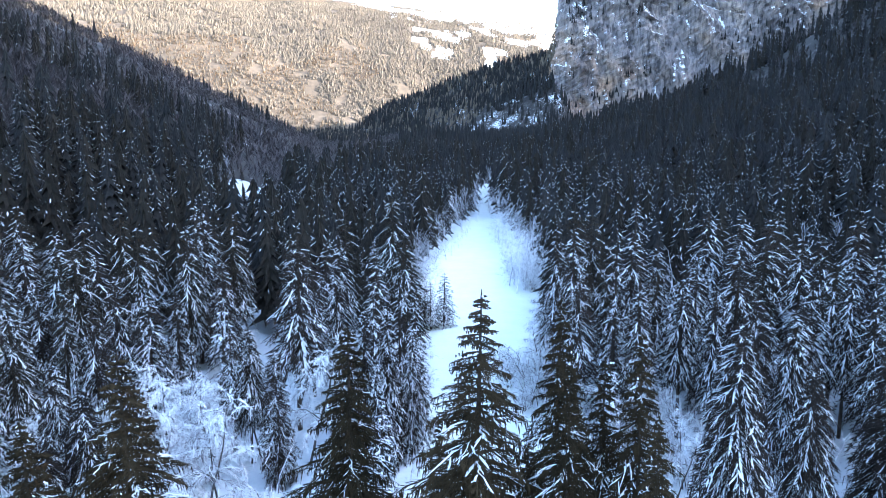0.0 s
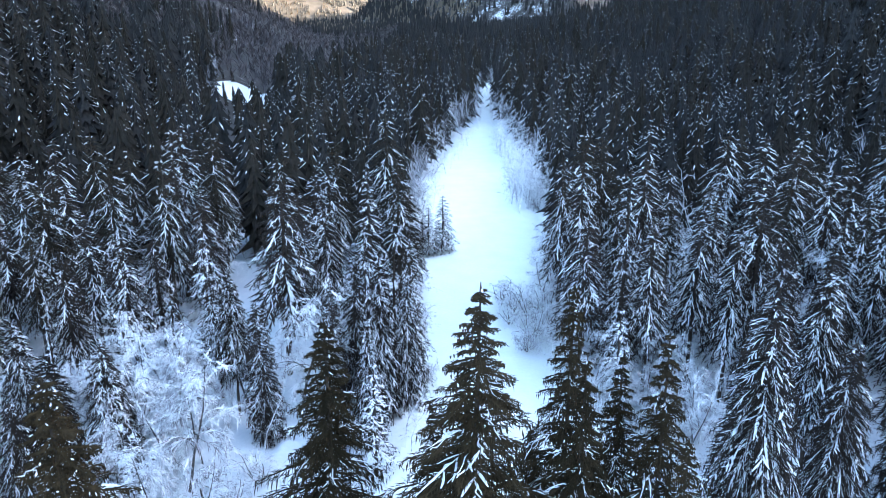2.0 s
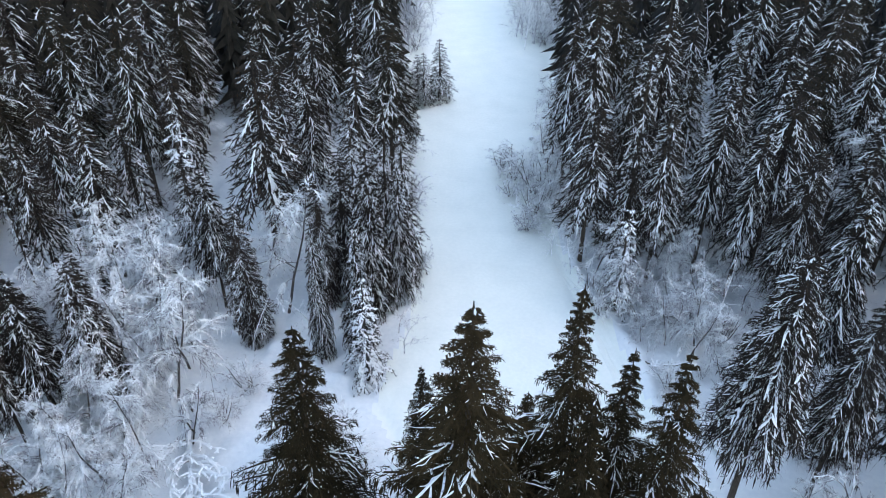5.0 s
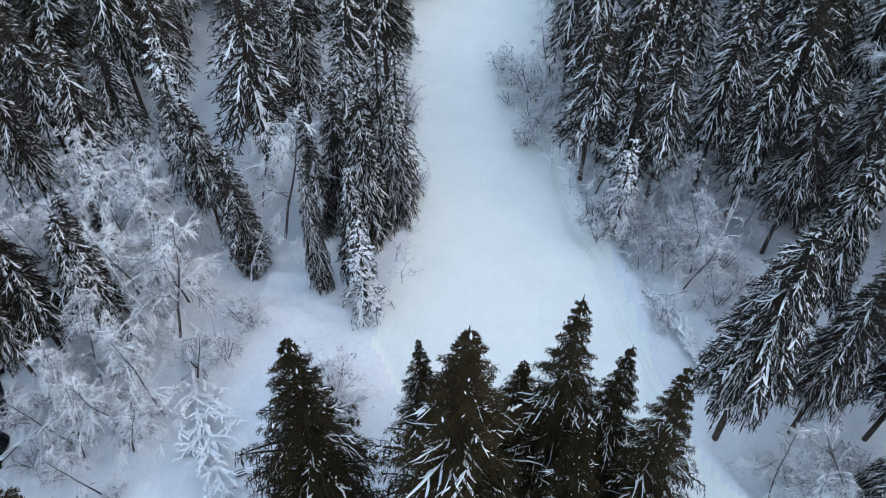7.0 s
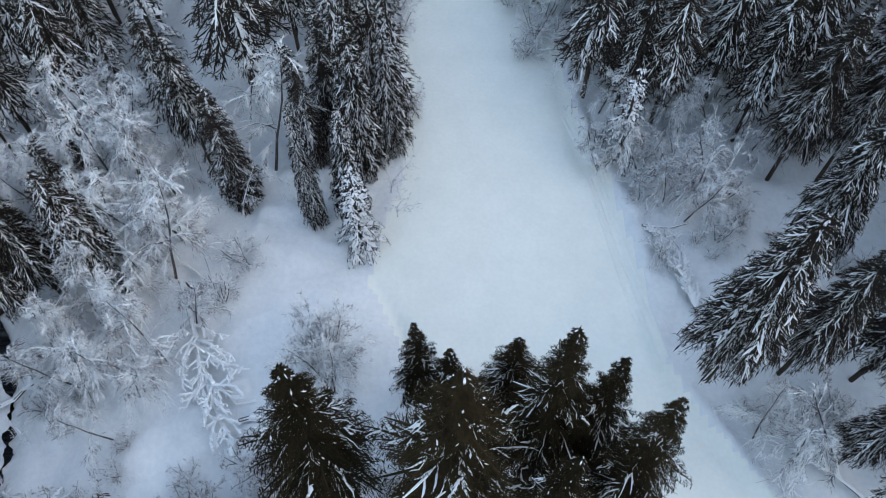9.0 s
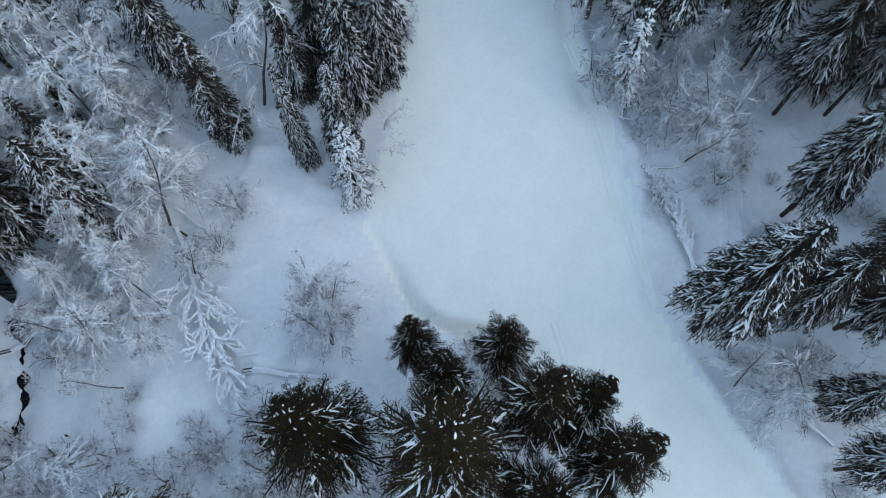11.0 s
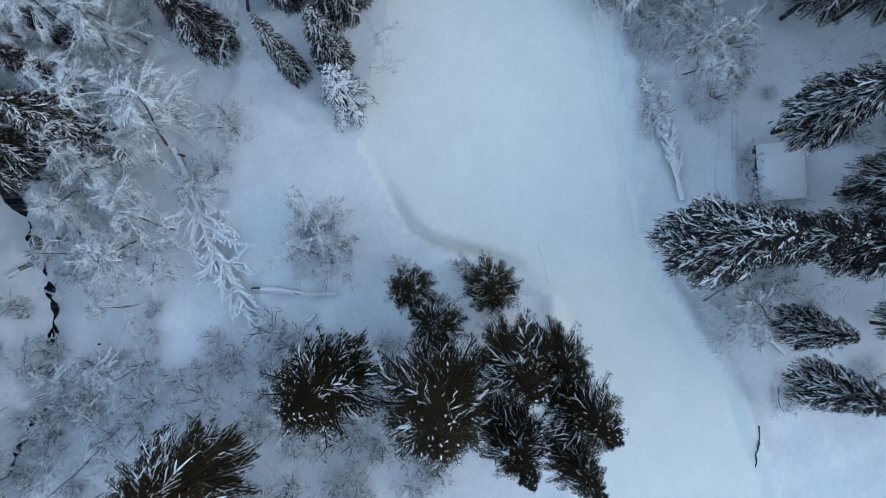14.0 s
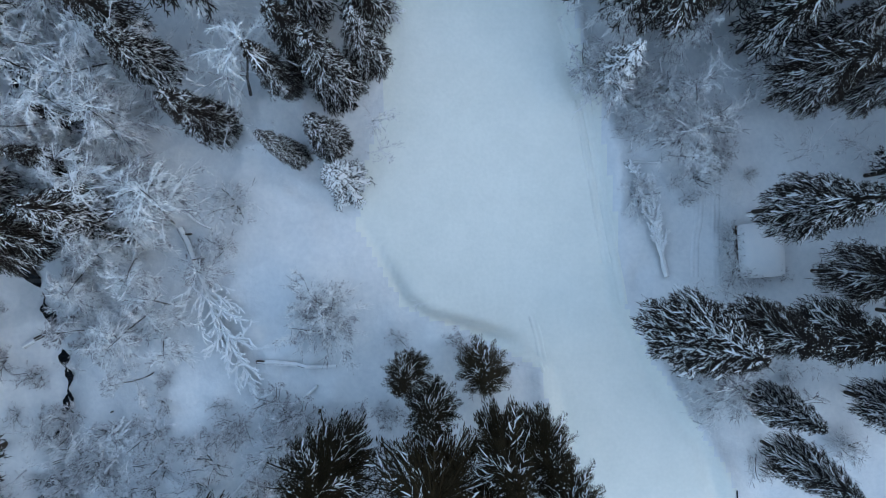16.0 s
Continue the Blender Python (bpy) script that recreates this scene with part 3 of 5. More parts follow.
        if not fine and j % 2 == 0:
            t = np.clip(0.2 + 0.75 * (j + g.uniform(0, 1.5, k)) / twigs, 0, 1)
            p = at(t)
            ln = (0.2 + 0.16 * L) * g.uniform(0.6, 1.3, k) * (1.1 - Uf)
            e = p + D * (0.3 * ln)[:, None]
            e[:, 2] -= ln
            needles.blades(p, e, S * (0.04 + 0.075 * ln)[:, None], 0 * ln, 0.45)
    return trunk, needles, white


def part(name, soup, mat, parent, label=""):
    v, f = soup.arrays()
    ob = new(name, mesh_object(name, v, f, [mat]))
    ob.parent = parent
    return tagged(ob, label)


def spruce(seed, h, r, levels, per, twigs, snow, clear, sag, stroke, power, needle, label):
    thing = new("spruce_tree")
    t, n, w = spruce_soups(seed, h, r, levels, per, twigs, snow, clear, sag, stroke, power)
    part("trunk", t, BARK, thing)
    part("crown", n, needle, thing, "drooping feathered spruce branches")
    if needle is not WHITE_NEEDLE and snow < 0.85:
        g = np.random.default_rng(seed + 900)
        cones, k = Soup(), 130
        u, ang = 0.92 - 0.34 * g.uniform(0, 1, k) ** 1.4, g.uniform(0, 6.28, k)
        rad = r * (1 - u) ** power * g.uniform(0.25, 0.95, k)
        a = np.stack([rad * np.cos(ang), rad * np.sin(ang), h * u - 0.1 * rad], 1)
        cones.tubes(a, a - np.stack([0 * u, 0 * u, g.uniform(0.14, 0.24, k)], 1), np.full(k, 0.05), np.full(k, 0.022), 3)
        tagged(part("hanging_seed", cones, CONE, thing, "brown hanging cones near the top"), kind="stuff")
    if w.n:
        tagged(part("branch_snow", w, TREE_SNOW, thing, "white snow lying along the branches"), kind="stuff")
    return tagged(thing, label, "tree", "spruces of the valley")


LABEL = {"dark": "tall dark green spruce with little snow on it", "white": "narrow young spruce thickly covered in white snow", "mixed": "tall spruce with snow along its drooping branches"}
STOCK = {}


def stock(kind, detail, variant):
    key = (kind, detail, variant)
    if key not in STOCK:
        snow, clear, sag, stroke, power, needle, r = {"dark": (0.54, 0.3, 0.1, 0.88, 0.88, NEEDLE, 4.3), "white": (1.0, 0.06, 0.5, 1.6, 0.8, WHITE_NEEDLE, 3.5), "pole": (0.55, 0.4, 0.5, 0.9, 0.55, OLIVE_NEEDLE, 3.7),
                                                      "mixed": (0.82, 0.38, 0.5, 0.98, 0.6, FROST_NEEDLE, 4.3), "slim": (0.86, 0.1, 0.55, 0.9, 0.62, FROST_NEEDLE, 3.2)}[kind]
        if kind == "mixed" and detail == "high":
            snow = 0.77
        lv, per, tw = {"high": (27, 9, 13), "middle": (18, 7, 5)}[detail] if kind not in ("dark", "white") else (30, 8, 13) if kind == "dark" else (11, 6, 8)
        STOCK[key] = spruce(sum(map(ord, kind)) * 7 + variant, 25.0, r, lv, per, tw, snow, clear, sag, stroke, power, needle, LABEL.get(kind, LABEL["mixed"]))
        STOCK[key]["used"] = 0
    return STOCK[key]


PLACED = []


def plant(kind, detail, x, y, h, wide=1.0, rng=random):
    variants = 3 if detail == "high" else 4
    proto = stock(kind, detail, rng.randrange(variants))
    s = h / 25.0
    m = Matrix.LocRotScale((x, y, float(height(x, y)) - 0.15), Euler((0, 0, rng.uniform(0, 6.28))), (s * wide, s * wide, s))
    if not proto["used"]:
        proto["used"] = 1
        proto.matrix_basis = m
        ob = proto
    else:
        ob = copy_thing(proto, Matrix())
        ob.matrix_basis = m
    PLACED.append((x, y))
    return ob


# dark trees that stand free at the fork of the piste: x, y, height, width
FREE = [(1.8, 42.8, 29.4, 1.18), (-6.2, 44.2, 27.0, 1.15), (7.6, 45.8, 28.4, 0.8), (10.7, 45.6, 23.7, 0.85), (12.4, 42.2, 26.0, 0.85),
        (7.2, 40.2, 26.0, 0.78), (12.2, 38.0, 23.0, 0.75), (-17.1, 37.2, 27.2, 1.22), (-20.2, 33.0, 25.2, 1.1), (-0.1, 51.2, 17.6, 0.85), (1.9, 48.2, 19.5, 0.95), (6.2, 51.1, 16.0, 1.12)]
# snowy spruces: x, y, height, width
EAST_SNOWY = [(23.6, 54.2, 24.2, 0.97), (29.9, 54.6, 20.5, 0.85), (33.2, 64.7, 22.5, 0.85), (38.8, 58.9, 21.0, 0.85), (32.6, 47.1, 14.5, 0.9), (33.8, 42.3, 17.5, 0.85),
              (44.0, 68.0, 20.0, 0.9), (45.0, 55.0, 19.0, 0.9), (42.0, 47.0, 17.0, 0.9), (51.0, 66.0, 19.0, 0.95), (36.0, 54.0, 20.0, 1.0)]
NORTH_SNOWY = [(47.5, 75.5, 20.5, 0.95), (44.0, 82.0, 21.5, 1.0), (49.5, 84.0, 21.0, 1.0), (34.2, 75.3, 21.2, 0.92), (23.5, 82.6, 20.4, 1.1), (20.5, 83.0, 17.2, 1.0),
               (29.2, 84.5, 22.1, 1.0), (17.9, 95.0, 24.7, 1.0), (39.0, 75.0, 20.5, 0.85), (31.5, 80.0, 21.0, 0.85), (16.3, 100.5, 23.5, 0.9)]
WEST_SNOWY = [(-22.3, 78.5, 16.8, 0.9), (-35.0, 91.0, 19.0, 1.0), (-36.9, 86.7, 21.0, 1.1), (-42.4, 89.9, 21.5, 1.1), (-34.3, 64.0, 16.5, 1.15), (-23.0, 105.0, 19.3, 1.0),
              (-14.2, 92.6, 20.0, 1.0), (-41.9, 82.4, 19.5, 1.1), (-36.6, 62.0, 13.5, 1.1), (-25.4, 82.4, 16.0, 1.0), (-30.0, 65.7, 16.0, 1.15), (-38.6, 67.4, 18.6, 0.9)]
NEAR_SLIM = [(-18.0, 74.0, 15.5, 1.3), (-7.1, 72.0, 14.5, 1.15), (-6.2, 77.0, 19.5, 1.1), (-9.4, 79.6, 17.0, 1.1), (-11.2, 77.5, 15.5, 1.0), (-3.6, 79.6, 16.0, 1.15), (-10.6, 70.7, 16.8, 0.68), (-32.4, 70.2, 13.5, 1.1), (-32.6, 74.6, 9.5, 1.0), (-27.5, 63.6, 7.0, 1.1), (-3.4, 84.5, 19.0, 1.1), (-5.6, 88.0, 20.0, 1.1),
             (-31.3, 85.1, 13.6, 1.0), (-8.6, 84.5, 19.5, 1.1), (0.2, 130.0, 10.5, 2.0), (-2.2, 128.0, 9.0, 2.0), (-3.4, 131.5, 7.5, 1.8)]
NEAR_WHITE = [(19.1, 77.6, 13.0, 1.5), (-6.2, 68.2, 12.2, 1.75), (-30.2, 93.6, 16.8, 1.65), (-34.2, 78.6, 12.4, 1.0), (-43.4, 80.4, 14.0, 1.0), (-36.5, 79.0, 11.0, 1.0)]
rng = random.Random(4)
for x, y, h, w in FREE:
    plant("dark", "high", x, y, h, w, rng)
for x, y, h, w in EAST_SNOWY + NORTH_SNOWY + WEST_SNOWY:
    plant("mixed", "high" if y < 79 and x < 43 else "middle", x, y, h, w, rng)
for x, y, h, w in NEAR_SLIM:
    plant("slim", "high" if y < 80 else "middle", x, y, h, w, rng)
for x, y, h, w in NEAR_WHITE:
    plant("white", "high", x, y, h, w, rng)


def in_lane(x, y):
    """Narrow rides cut through the wood on both sides."""
    west = (np.abs(x + 24.6 + 0.33 * (y - 96)) < 2.7) & (y > 84) & (y < 152)
    east = (np.abs(x - 24.6 - 0.283 * (y - 103)) < 2.3) & (y > 98) & (y < 142)
    return west | east


def open_place(x, y):
    """Glades that stay free of tall spruces."""
    if on_piste(x, y, 1.2) > 0 or in_lane(x, y):
        return True
    if -34 < x < -25 and y < 93:
        return True
    if -41 < x < 14 and 30 < y < 75 or -41 < x < -12 and y < 85 or y < 95 and abs(x - np.interp(y, STREAM_Y[::-1], STREAM_X[::-1])) < 2.5:
        return True
    if 14 < x < 45 and y < 52:
        return True
    if 14 < x < 31 and 50 < y < 80 or 30 < x < 50 and 44 < y < 79:
        return True
    return False


# the wood on both sides, one by one
count, tries = 0, 0
while count < 150 and tries < 9000:
    tries += 1
    y = 34 + 92 * rng.random() ** 0.9
    x = rng.uniform(-1, 1) * (24 + 0.55 * y)
    if open_place(x, y) or min((x - a) ** 2 + (y - b) ** 2 for a, b in PLACED) < 4.5 ** 2:
        continue
    plant(("mixed", "pole", "mixed", "pole", "slim")[rng.randrange(5)], "middle", x, y, rng.uniform(17, 26), rng.uniform(1.0, 1.3), rng)
    count += 1


# ---- the wood farther off ----
def tier_tree(seed, tiers, sides, h=24.0, r=3.3, snow=10, snow_long=1.0):
    """A light spruce: ragged skirts of needles one over another, with strokes of snow."""
    g = np.random.default_rng(seed)
    dark, white = Soup(), Soup()
    for i in range(tiers):
        u = i / tiers
        z1 = h * (0.1 + 0.9 * min(1.0, (i + 1.75) / tiers))
        rr = r * (1 - u) ** 0.8 + 0.35
        ang = np.arange(sides) * 6.283 / sides + g.uniform(0, 6.28)
        rad = rr * g.uniform(0.55, 1.2, sides)
        low = h * (0.1 + 0.9 * u) + g.uniform(-0.035, 0.035, sides) * h
        rim = np.stack([np.cos(ang) * rad, np.sin(ang) * rad, low], 1)
        gap = np.stack([np.cos(ang + 3.14 / sides) * rr * 0.45, np.sin(ang + 3.14 / sides) * rr * 0.45, low + 0.3 * (z1 - low)], 1)
        v = np.concatenate([[[0, 0, z1]], rim, gap])
        k = np.arange(sides)
        dark.add(v, np.concatenate([np.stack([0 * k, 1 + k, 1 + sides + k], 1), np.stack([0 * k, 1 + sides + k, 1 + (k + 1) % sides], 1)]))
    u = g.uniform(0.05, 0.97, snow)
    ang = g.uniform(0, 6.28, snow)
    rr = r * (1 - u) ** 0.8 + 0.35
    z = h * (0.1 + 0.9 * u) + 0.09 * h * (1 - u)
    d = np.stack([np.cos(ang), np.sin(ang), 0 * ang], 1)
    side = np.stack([-np.sin(ang), np.cos(ang), 0 * ang], 1)
    f0, f1 = g.uniform(0.15, 0.65, snow), g.uniform(0.75, 1.15, snow)
    steep = g.uniform(0.5, 1.0, snow) * snow_long
    a = d * (rr * f0)[:, None] + np.stack([0 * z, 0 * z, z + 0.5 - steep * rr * f0], 1)
    b = d * (rr * f1)[:, None] + np.stack([0 * z, 0 * z, z + 0.5 - steep * rr * f1], 1)
    b += side * (g.normal(0, 0.18, snow) * rr)[:, None]
    white.blades(a, b, side * (0.05 + 0.02 * rr)[:, None] * g.uniform(0.4, 1.5, (snow, 1)), 0.04 + 0 * z, g.uniform(0.25, 0.75, (snow, 1)))
    v, f = dark.arrays()
    if not white.n:
        return v, f, np.full(len(f), 2 * (seed % 2))
    v2, f2 = white.arrays()
    return np.concatenate([v, v2]), np.concatenate([f, f2 + len(v)]), np.r_[np.full(len(f), 2 * (seed % 2)), np.ones(len(f2), int)]


def bare_puff(seed, n=18, h=15.0, r=4.4, thick=0.35):
    """A leafless crown far off: slender limbs that fan out."""
    g = np.random.default_rng(seed)
    s = Soup()
    ang, el = g.uniform(0, 6.28, n), g.uniform(0.25, 1.3, n)
    a = np.stack([0 * ang, 0 * ang, h * g.uniform(0.15, 0.6, n)], 1)
    ln = r * g.uniform(0.7, 1.3, n)
    b = a + np.stack([np.cos(ang) * np.cos(el), np.sin(ang) * np.cos(el), np.sin(el)], 1) * (ln * 1.3)[:, None]
    ac = np.stack([-np.sin(ang), np.cos(ang), 0 * ang], 1) * thick
    s.blades(a, b, ac, 0 * ang, 0.6)
    v, f = s.arrays()
    return v, f, np.zeros(len(f), int)


def wood(name, templates, xs, ys, hs, mats, label, category="forest", squash=1.0, zs=None):
    g = np.random.default_rng(len(xs))
    zs = height(xs, ys) if zs is None else zs
    V, F, I, n = [], [], [], 0
    pick = g.integers(0, len(templates), len(xs))
    for k, (tv, tf, ti) in enumerate(templates):
        q = np.where(pick == k)[0]
        if not len(q):
            continue
        ang, sc = g.uniform(0, 6.28, len(q)), hs[q]
        wd = sc * g.uniform(0.85, 1.2, len(q)) * squash
        c, s = np.cos(ang), np.sin(ang)
        X = (tv[None, :, 0] * c[:, None] - tv[None, :, 1] * s[:, None]) * wd[:, None] + xs[q][:, None]
        Y = (tv[None, :, 0] * s[:, None] + tv[None, :, 1] * c[:, None]) * wd[:, None] + ys[q][:, None]
        Z = tv[None, :, 2] * sc[:, None] + zs[q][:, None] - 0.5
        V.append(np.stack([X, Y, Z], -1).reshape(-1, 3))
        F.append((tf[None] + (np.arange(len(q)) * len(tv))[:, None, None] + n).reshape(-1, 3))
        I.append(np.tile(ti, len(q)))
        n += len(q) * len(tv)
    ob = new(name, mesh_object(name, np.concatenate(V), np.concatenate(F), mats, False, np.concatenate(I)))
    return tagged(ob, label, category, kind="stuff")


gen = np.random.default_rng(11)
LIGHT = [tier_tree(s, 10, 8, snow=(70, 26, 56, 14, 42, 80)[s]) for s in range(6)]
FAR = [tier_tree(20 + s, 7, 6, snow=(6, 14, 2, 9, 18)[s]) for s in range(5)]


def cone_tree(seed, h=24.0, r=3.6, two=True):
    """A conifer of two ragged cones."""
    g = np.random.default_rng(seed)
    v, f = [], []
    for z0, z1, rr in (((0.06, 0.75, 1.0), (0.42, 1.0, 0.62)) if two else ((0.05, 1.0, 1.0),)):
        i = len(v)
        v.append((0, 0, h * z1))
        for k in range(5):
            a, q = k * 1.2566 + z0 * 5, r * rr * g.uniform(0.7, 1.2)
            v.append((q * math.cos(a), q * math.sin(a), h * (z0 + g.uniform(-0.04, 0.05))))
        f += [(i, i + 1 + k, i + 1 + (k + 1) % 5) for k in range(5)]
    return np.array(v), np.array(f), np.zeros(len(f), int)


TINY = [cone_tree(40 + s) for s in range(5)]
MINI = [cone_tree(60 + s, 22.0, 4.4, False) for s in range(5)]
ROUND = [bare_puff(70 + s, 7, 11.0, 4.0) for s in range(4)]

# 80 to 340 m
n = 16000
ys = 45 + 310 * gen.uniform(0, 1, n) ** 0.75
xs = gen.uniform(-1, 1, n) * (40 + 0.72 * ys)
keep = (on_piste(xs, ys, 2.6) < 0) & (((xs + 88) / 15) ** 2 + ((ys - 330) / 26) ** 2 > 1) & ((ys > 124) | (np.abs(xs) > 25 + 0.55 * ys)) & ~in_lane(xs, ys)
xs, ys = xs[keep], ys[keep]
cell = {}
for i in range(len(xs)):
    cell.setdefault((int(xs[i] // 6.2), int(ys[i] // 6.2)), i)
q = np.array(sorted(cell.values()))
xs, ys = xs[q], ys[q]
near = np.hypot(xs, ys) < 265
size = gen.uniform(0.55, 1.1, len(xs)) * np.where((np.abs(xs + 0.265 * ys) < 12) & (ys > 205), 0.3, 1.0)
left_wood = xs < -0.36 * ys
rise_ = base_height(xs, ys) - base_height(0 * xs, ys)
spared = (xs < 0) & (rise_ > 23 + 12 * rough(xs, ys, 40, 52, 2)) & (gen.uniform(0, 1, len(xs)) < 0.95)
bx, by = np.repeat(xs[spared], 3) + gen.uniform(-4, 4, 3 * spared.sum()), np.repeat(ys[spared], 3) + gen.uniform(-4, 4, 3 * spared.sum())
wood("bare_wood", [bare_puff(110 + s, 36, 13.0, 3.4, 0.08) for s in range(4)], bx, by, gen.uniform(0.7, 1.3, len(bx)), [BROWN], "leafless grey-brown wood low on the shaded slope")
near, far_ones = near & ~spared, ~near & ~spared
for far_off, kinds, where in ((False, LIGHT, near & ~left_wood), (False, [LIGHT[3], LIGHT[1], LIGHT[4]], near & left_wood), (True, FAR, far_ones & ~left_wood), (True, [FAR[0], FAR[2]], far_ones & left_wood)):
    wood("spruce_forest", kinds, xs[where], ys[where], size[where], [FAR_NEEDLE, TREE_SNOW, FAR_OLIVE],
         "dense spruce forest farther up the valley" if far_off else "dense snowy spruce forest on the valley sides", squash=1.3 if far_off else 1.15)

# rimed leafless trees in patches among the spruces
n = 5000
ys = 118 + 250 * gen.uniform(0, 1, n)
xs = gen.uniform(-1, 1, n) * (30 + 0.66 * ys)
along = on_piste(xs, ys)
keep = (along < -0.5) & (xs > -0.4 * ys) & ((rough(xs, ys, 28, 51, 2) > np.where(xs < 0, 0.12, 0.3)) & (np.abs(xs + 0.265 * ys) > 12) & (gen.uniform(0, 1, n) < 0.5) | (along > -5) & (ys > 140) & (gen.uniform(0, 1, n) < 0.8))
wood("rimed_wood", [bare_puff(90 + s, 46, 13.0, 2.8, 0.055) for s in range(4)], xs[keep], ys[keep], gen.uniform(0.8, 1.35, keep.sum()), [RIME], "leafless trees white with rime among the spruces")

# the wood goes on unseen behind the start, added to shade the glade
n = 1000
ys = gen.uniform(-60, 21, n)
xs = gen.uniform(-80, 90, n)
keep = (xs < 7) | (xs > 40)
xs, ys = xs[keep], ys[keep]
cell = {}
for i in range(len(xs)):
    cell.setdefault((int(xs[i] // 5.0), int(ys[i] // 5.0)), i)
q = np.array(sorted(cell.values()))
wood("spruce_forest", LIGHT, xs[q], ys[q], gen.uniform(0.5, 0.8, len(q)), [FROST_NEEDLE, TREE_SNOW, OLIVE_NEEDLE], "unseen snowy spruce forest down the valley")

# 340 to 1300 m: both slopes
n = 17000
r_, a_ = 340 + 980 * gen.uniform(0, 1, n) ** 0.9, np.radians(gen.uniform(-40, 40, n))
xs, ys = r_ * np.sin(a_), r_ * np.cos(a_)
patch = rough(xs, ys, 130, 21, 2)
con = (patch > np.where(xs < -60, 0.62, -0.25)) | (gen.uniform(0, 1, n) < np.where(xs < -60, 0.025, 0.55))
keep = con & (gen.uniform(0, 1, n) < np.where(xs > 100, 0.9, 0.42))
near = keep & (r_ < 820)
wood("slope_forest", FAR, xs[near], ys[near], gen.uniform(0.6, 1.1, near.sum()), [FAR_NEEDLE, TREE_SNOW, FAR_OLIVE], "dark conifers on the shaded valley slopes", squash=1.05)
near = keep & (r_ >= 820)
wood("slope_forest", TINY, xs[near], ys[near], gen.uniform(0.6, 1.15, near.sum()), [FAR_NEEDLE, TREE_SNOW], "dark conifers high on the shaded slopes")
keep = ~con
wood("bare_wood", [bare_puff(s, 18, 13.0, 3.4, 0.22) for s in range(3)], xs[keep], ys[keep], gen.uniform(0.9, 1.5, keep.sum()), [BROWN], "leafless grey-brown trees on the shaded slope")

# the spur below the cliff
n = 17000
xs = gen.uniform(-330, 620, n)
ys = gen.uniform(1180, 1900, n)
zs_ = base_height(xs, ys)
high = zs_ > np.where(xs > -40, 112, 60) + 25 * rough(xs, ys, 60, 32, 2)
keep = (high | (gen.uniform(0, 1, n) < np.where(ys < 1330, 0.8, 0.22))) & (rough(xs, ys, 90, 31, 2) > -0.45) & (ys < 1490 - 0.22 * (xs - 240) + np.where(xs < 225, 400, -60))
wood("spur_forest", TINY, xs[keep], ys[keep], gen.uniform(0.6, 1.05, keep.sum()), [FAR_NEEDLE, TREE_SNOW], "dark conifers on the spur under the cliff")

# conifers that cling to the ledges of the cliff
lx, ly, lz = [], [], []
for clump_x, clump_z, count, broad, tall in ((389, 300, 16, 10, 26), (366, 172, 5, 5, 9), (402, 178, 4, 4, 7), (286, 306, 14, 14, 20), (640, 262, 16, 26, 10), (575, 232, 14, 30, 9), (262, 262, 12, 5, 60), (330, 128, 26, 40, 9), (470, 322, 6, 10, 14)):
    for i in range(count):
        gap = np.abs(CX - gen.normal(clump_x, broad)) + np.abs(CZ - gen.normal(clump_z, tall))
        j = np.unravel_index(np.argmin(gap), gap.shape)
        lx.append(CX[j]), ly.append(CY[j] - 1.5), lz.append(CZ[j] - 1)
lx, ly, lz = np.array(lx), np.array(ly), np.array(lz)
wood("cliff_conifers", TINY, lx, ly, gen.uniform(0.45, 0.8, len(lx)), [FAR_NEEDLE], "dark conifers clinging to the ledges of the cliff", zs=lz)

# the far sunlit hill
n = 120000
ys = 1550 + 2300 * gen.uniform(0, 1, n) ** 0.9
xs = ys * gen.uniform(-0.58, 0.19, n)
z = height(xs, ys)
bare_zone = rough(xs, ys, 320, 41, 3) + 0.5 * smooth(-xs, 200, 900) - 0.0011 * (z - 120) > 0.3
keep = ~(summit_snow(xs, ys, z) & (gen.uniform(0, 1, n) < 0.93)) & (rough(xs, ys, 45, 42, 2) > -0.5)
fir = keep & (~bare_zone & (gen.uniform(0, 1, n) < 0.8) | (gen.uniform(0, 1, n) < 0.3))
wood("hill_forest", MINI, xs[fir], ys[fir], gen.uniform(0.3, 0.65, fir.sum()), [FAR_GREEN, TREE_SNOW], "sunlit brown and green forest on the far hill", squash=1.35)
leafless = keep & bare_zone & ~fir
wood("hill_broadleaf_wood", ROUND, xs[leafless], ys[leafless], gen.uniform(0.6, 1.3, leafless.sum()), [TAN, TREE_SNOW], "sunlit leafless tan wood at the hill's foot")


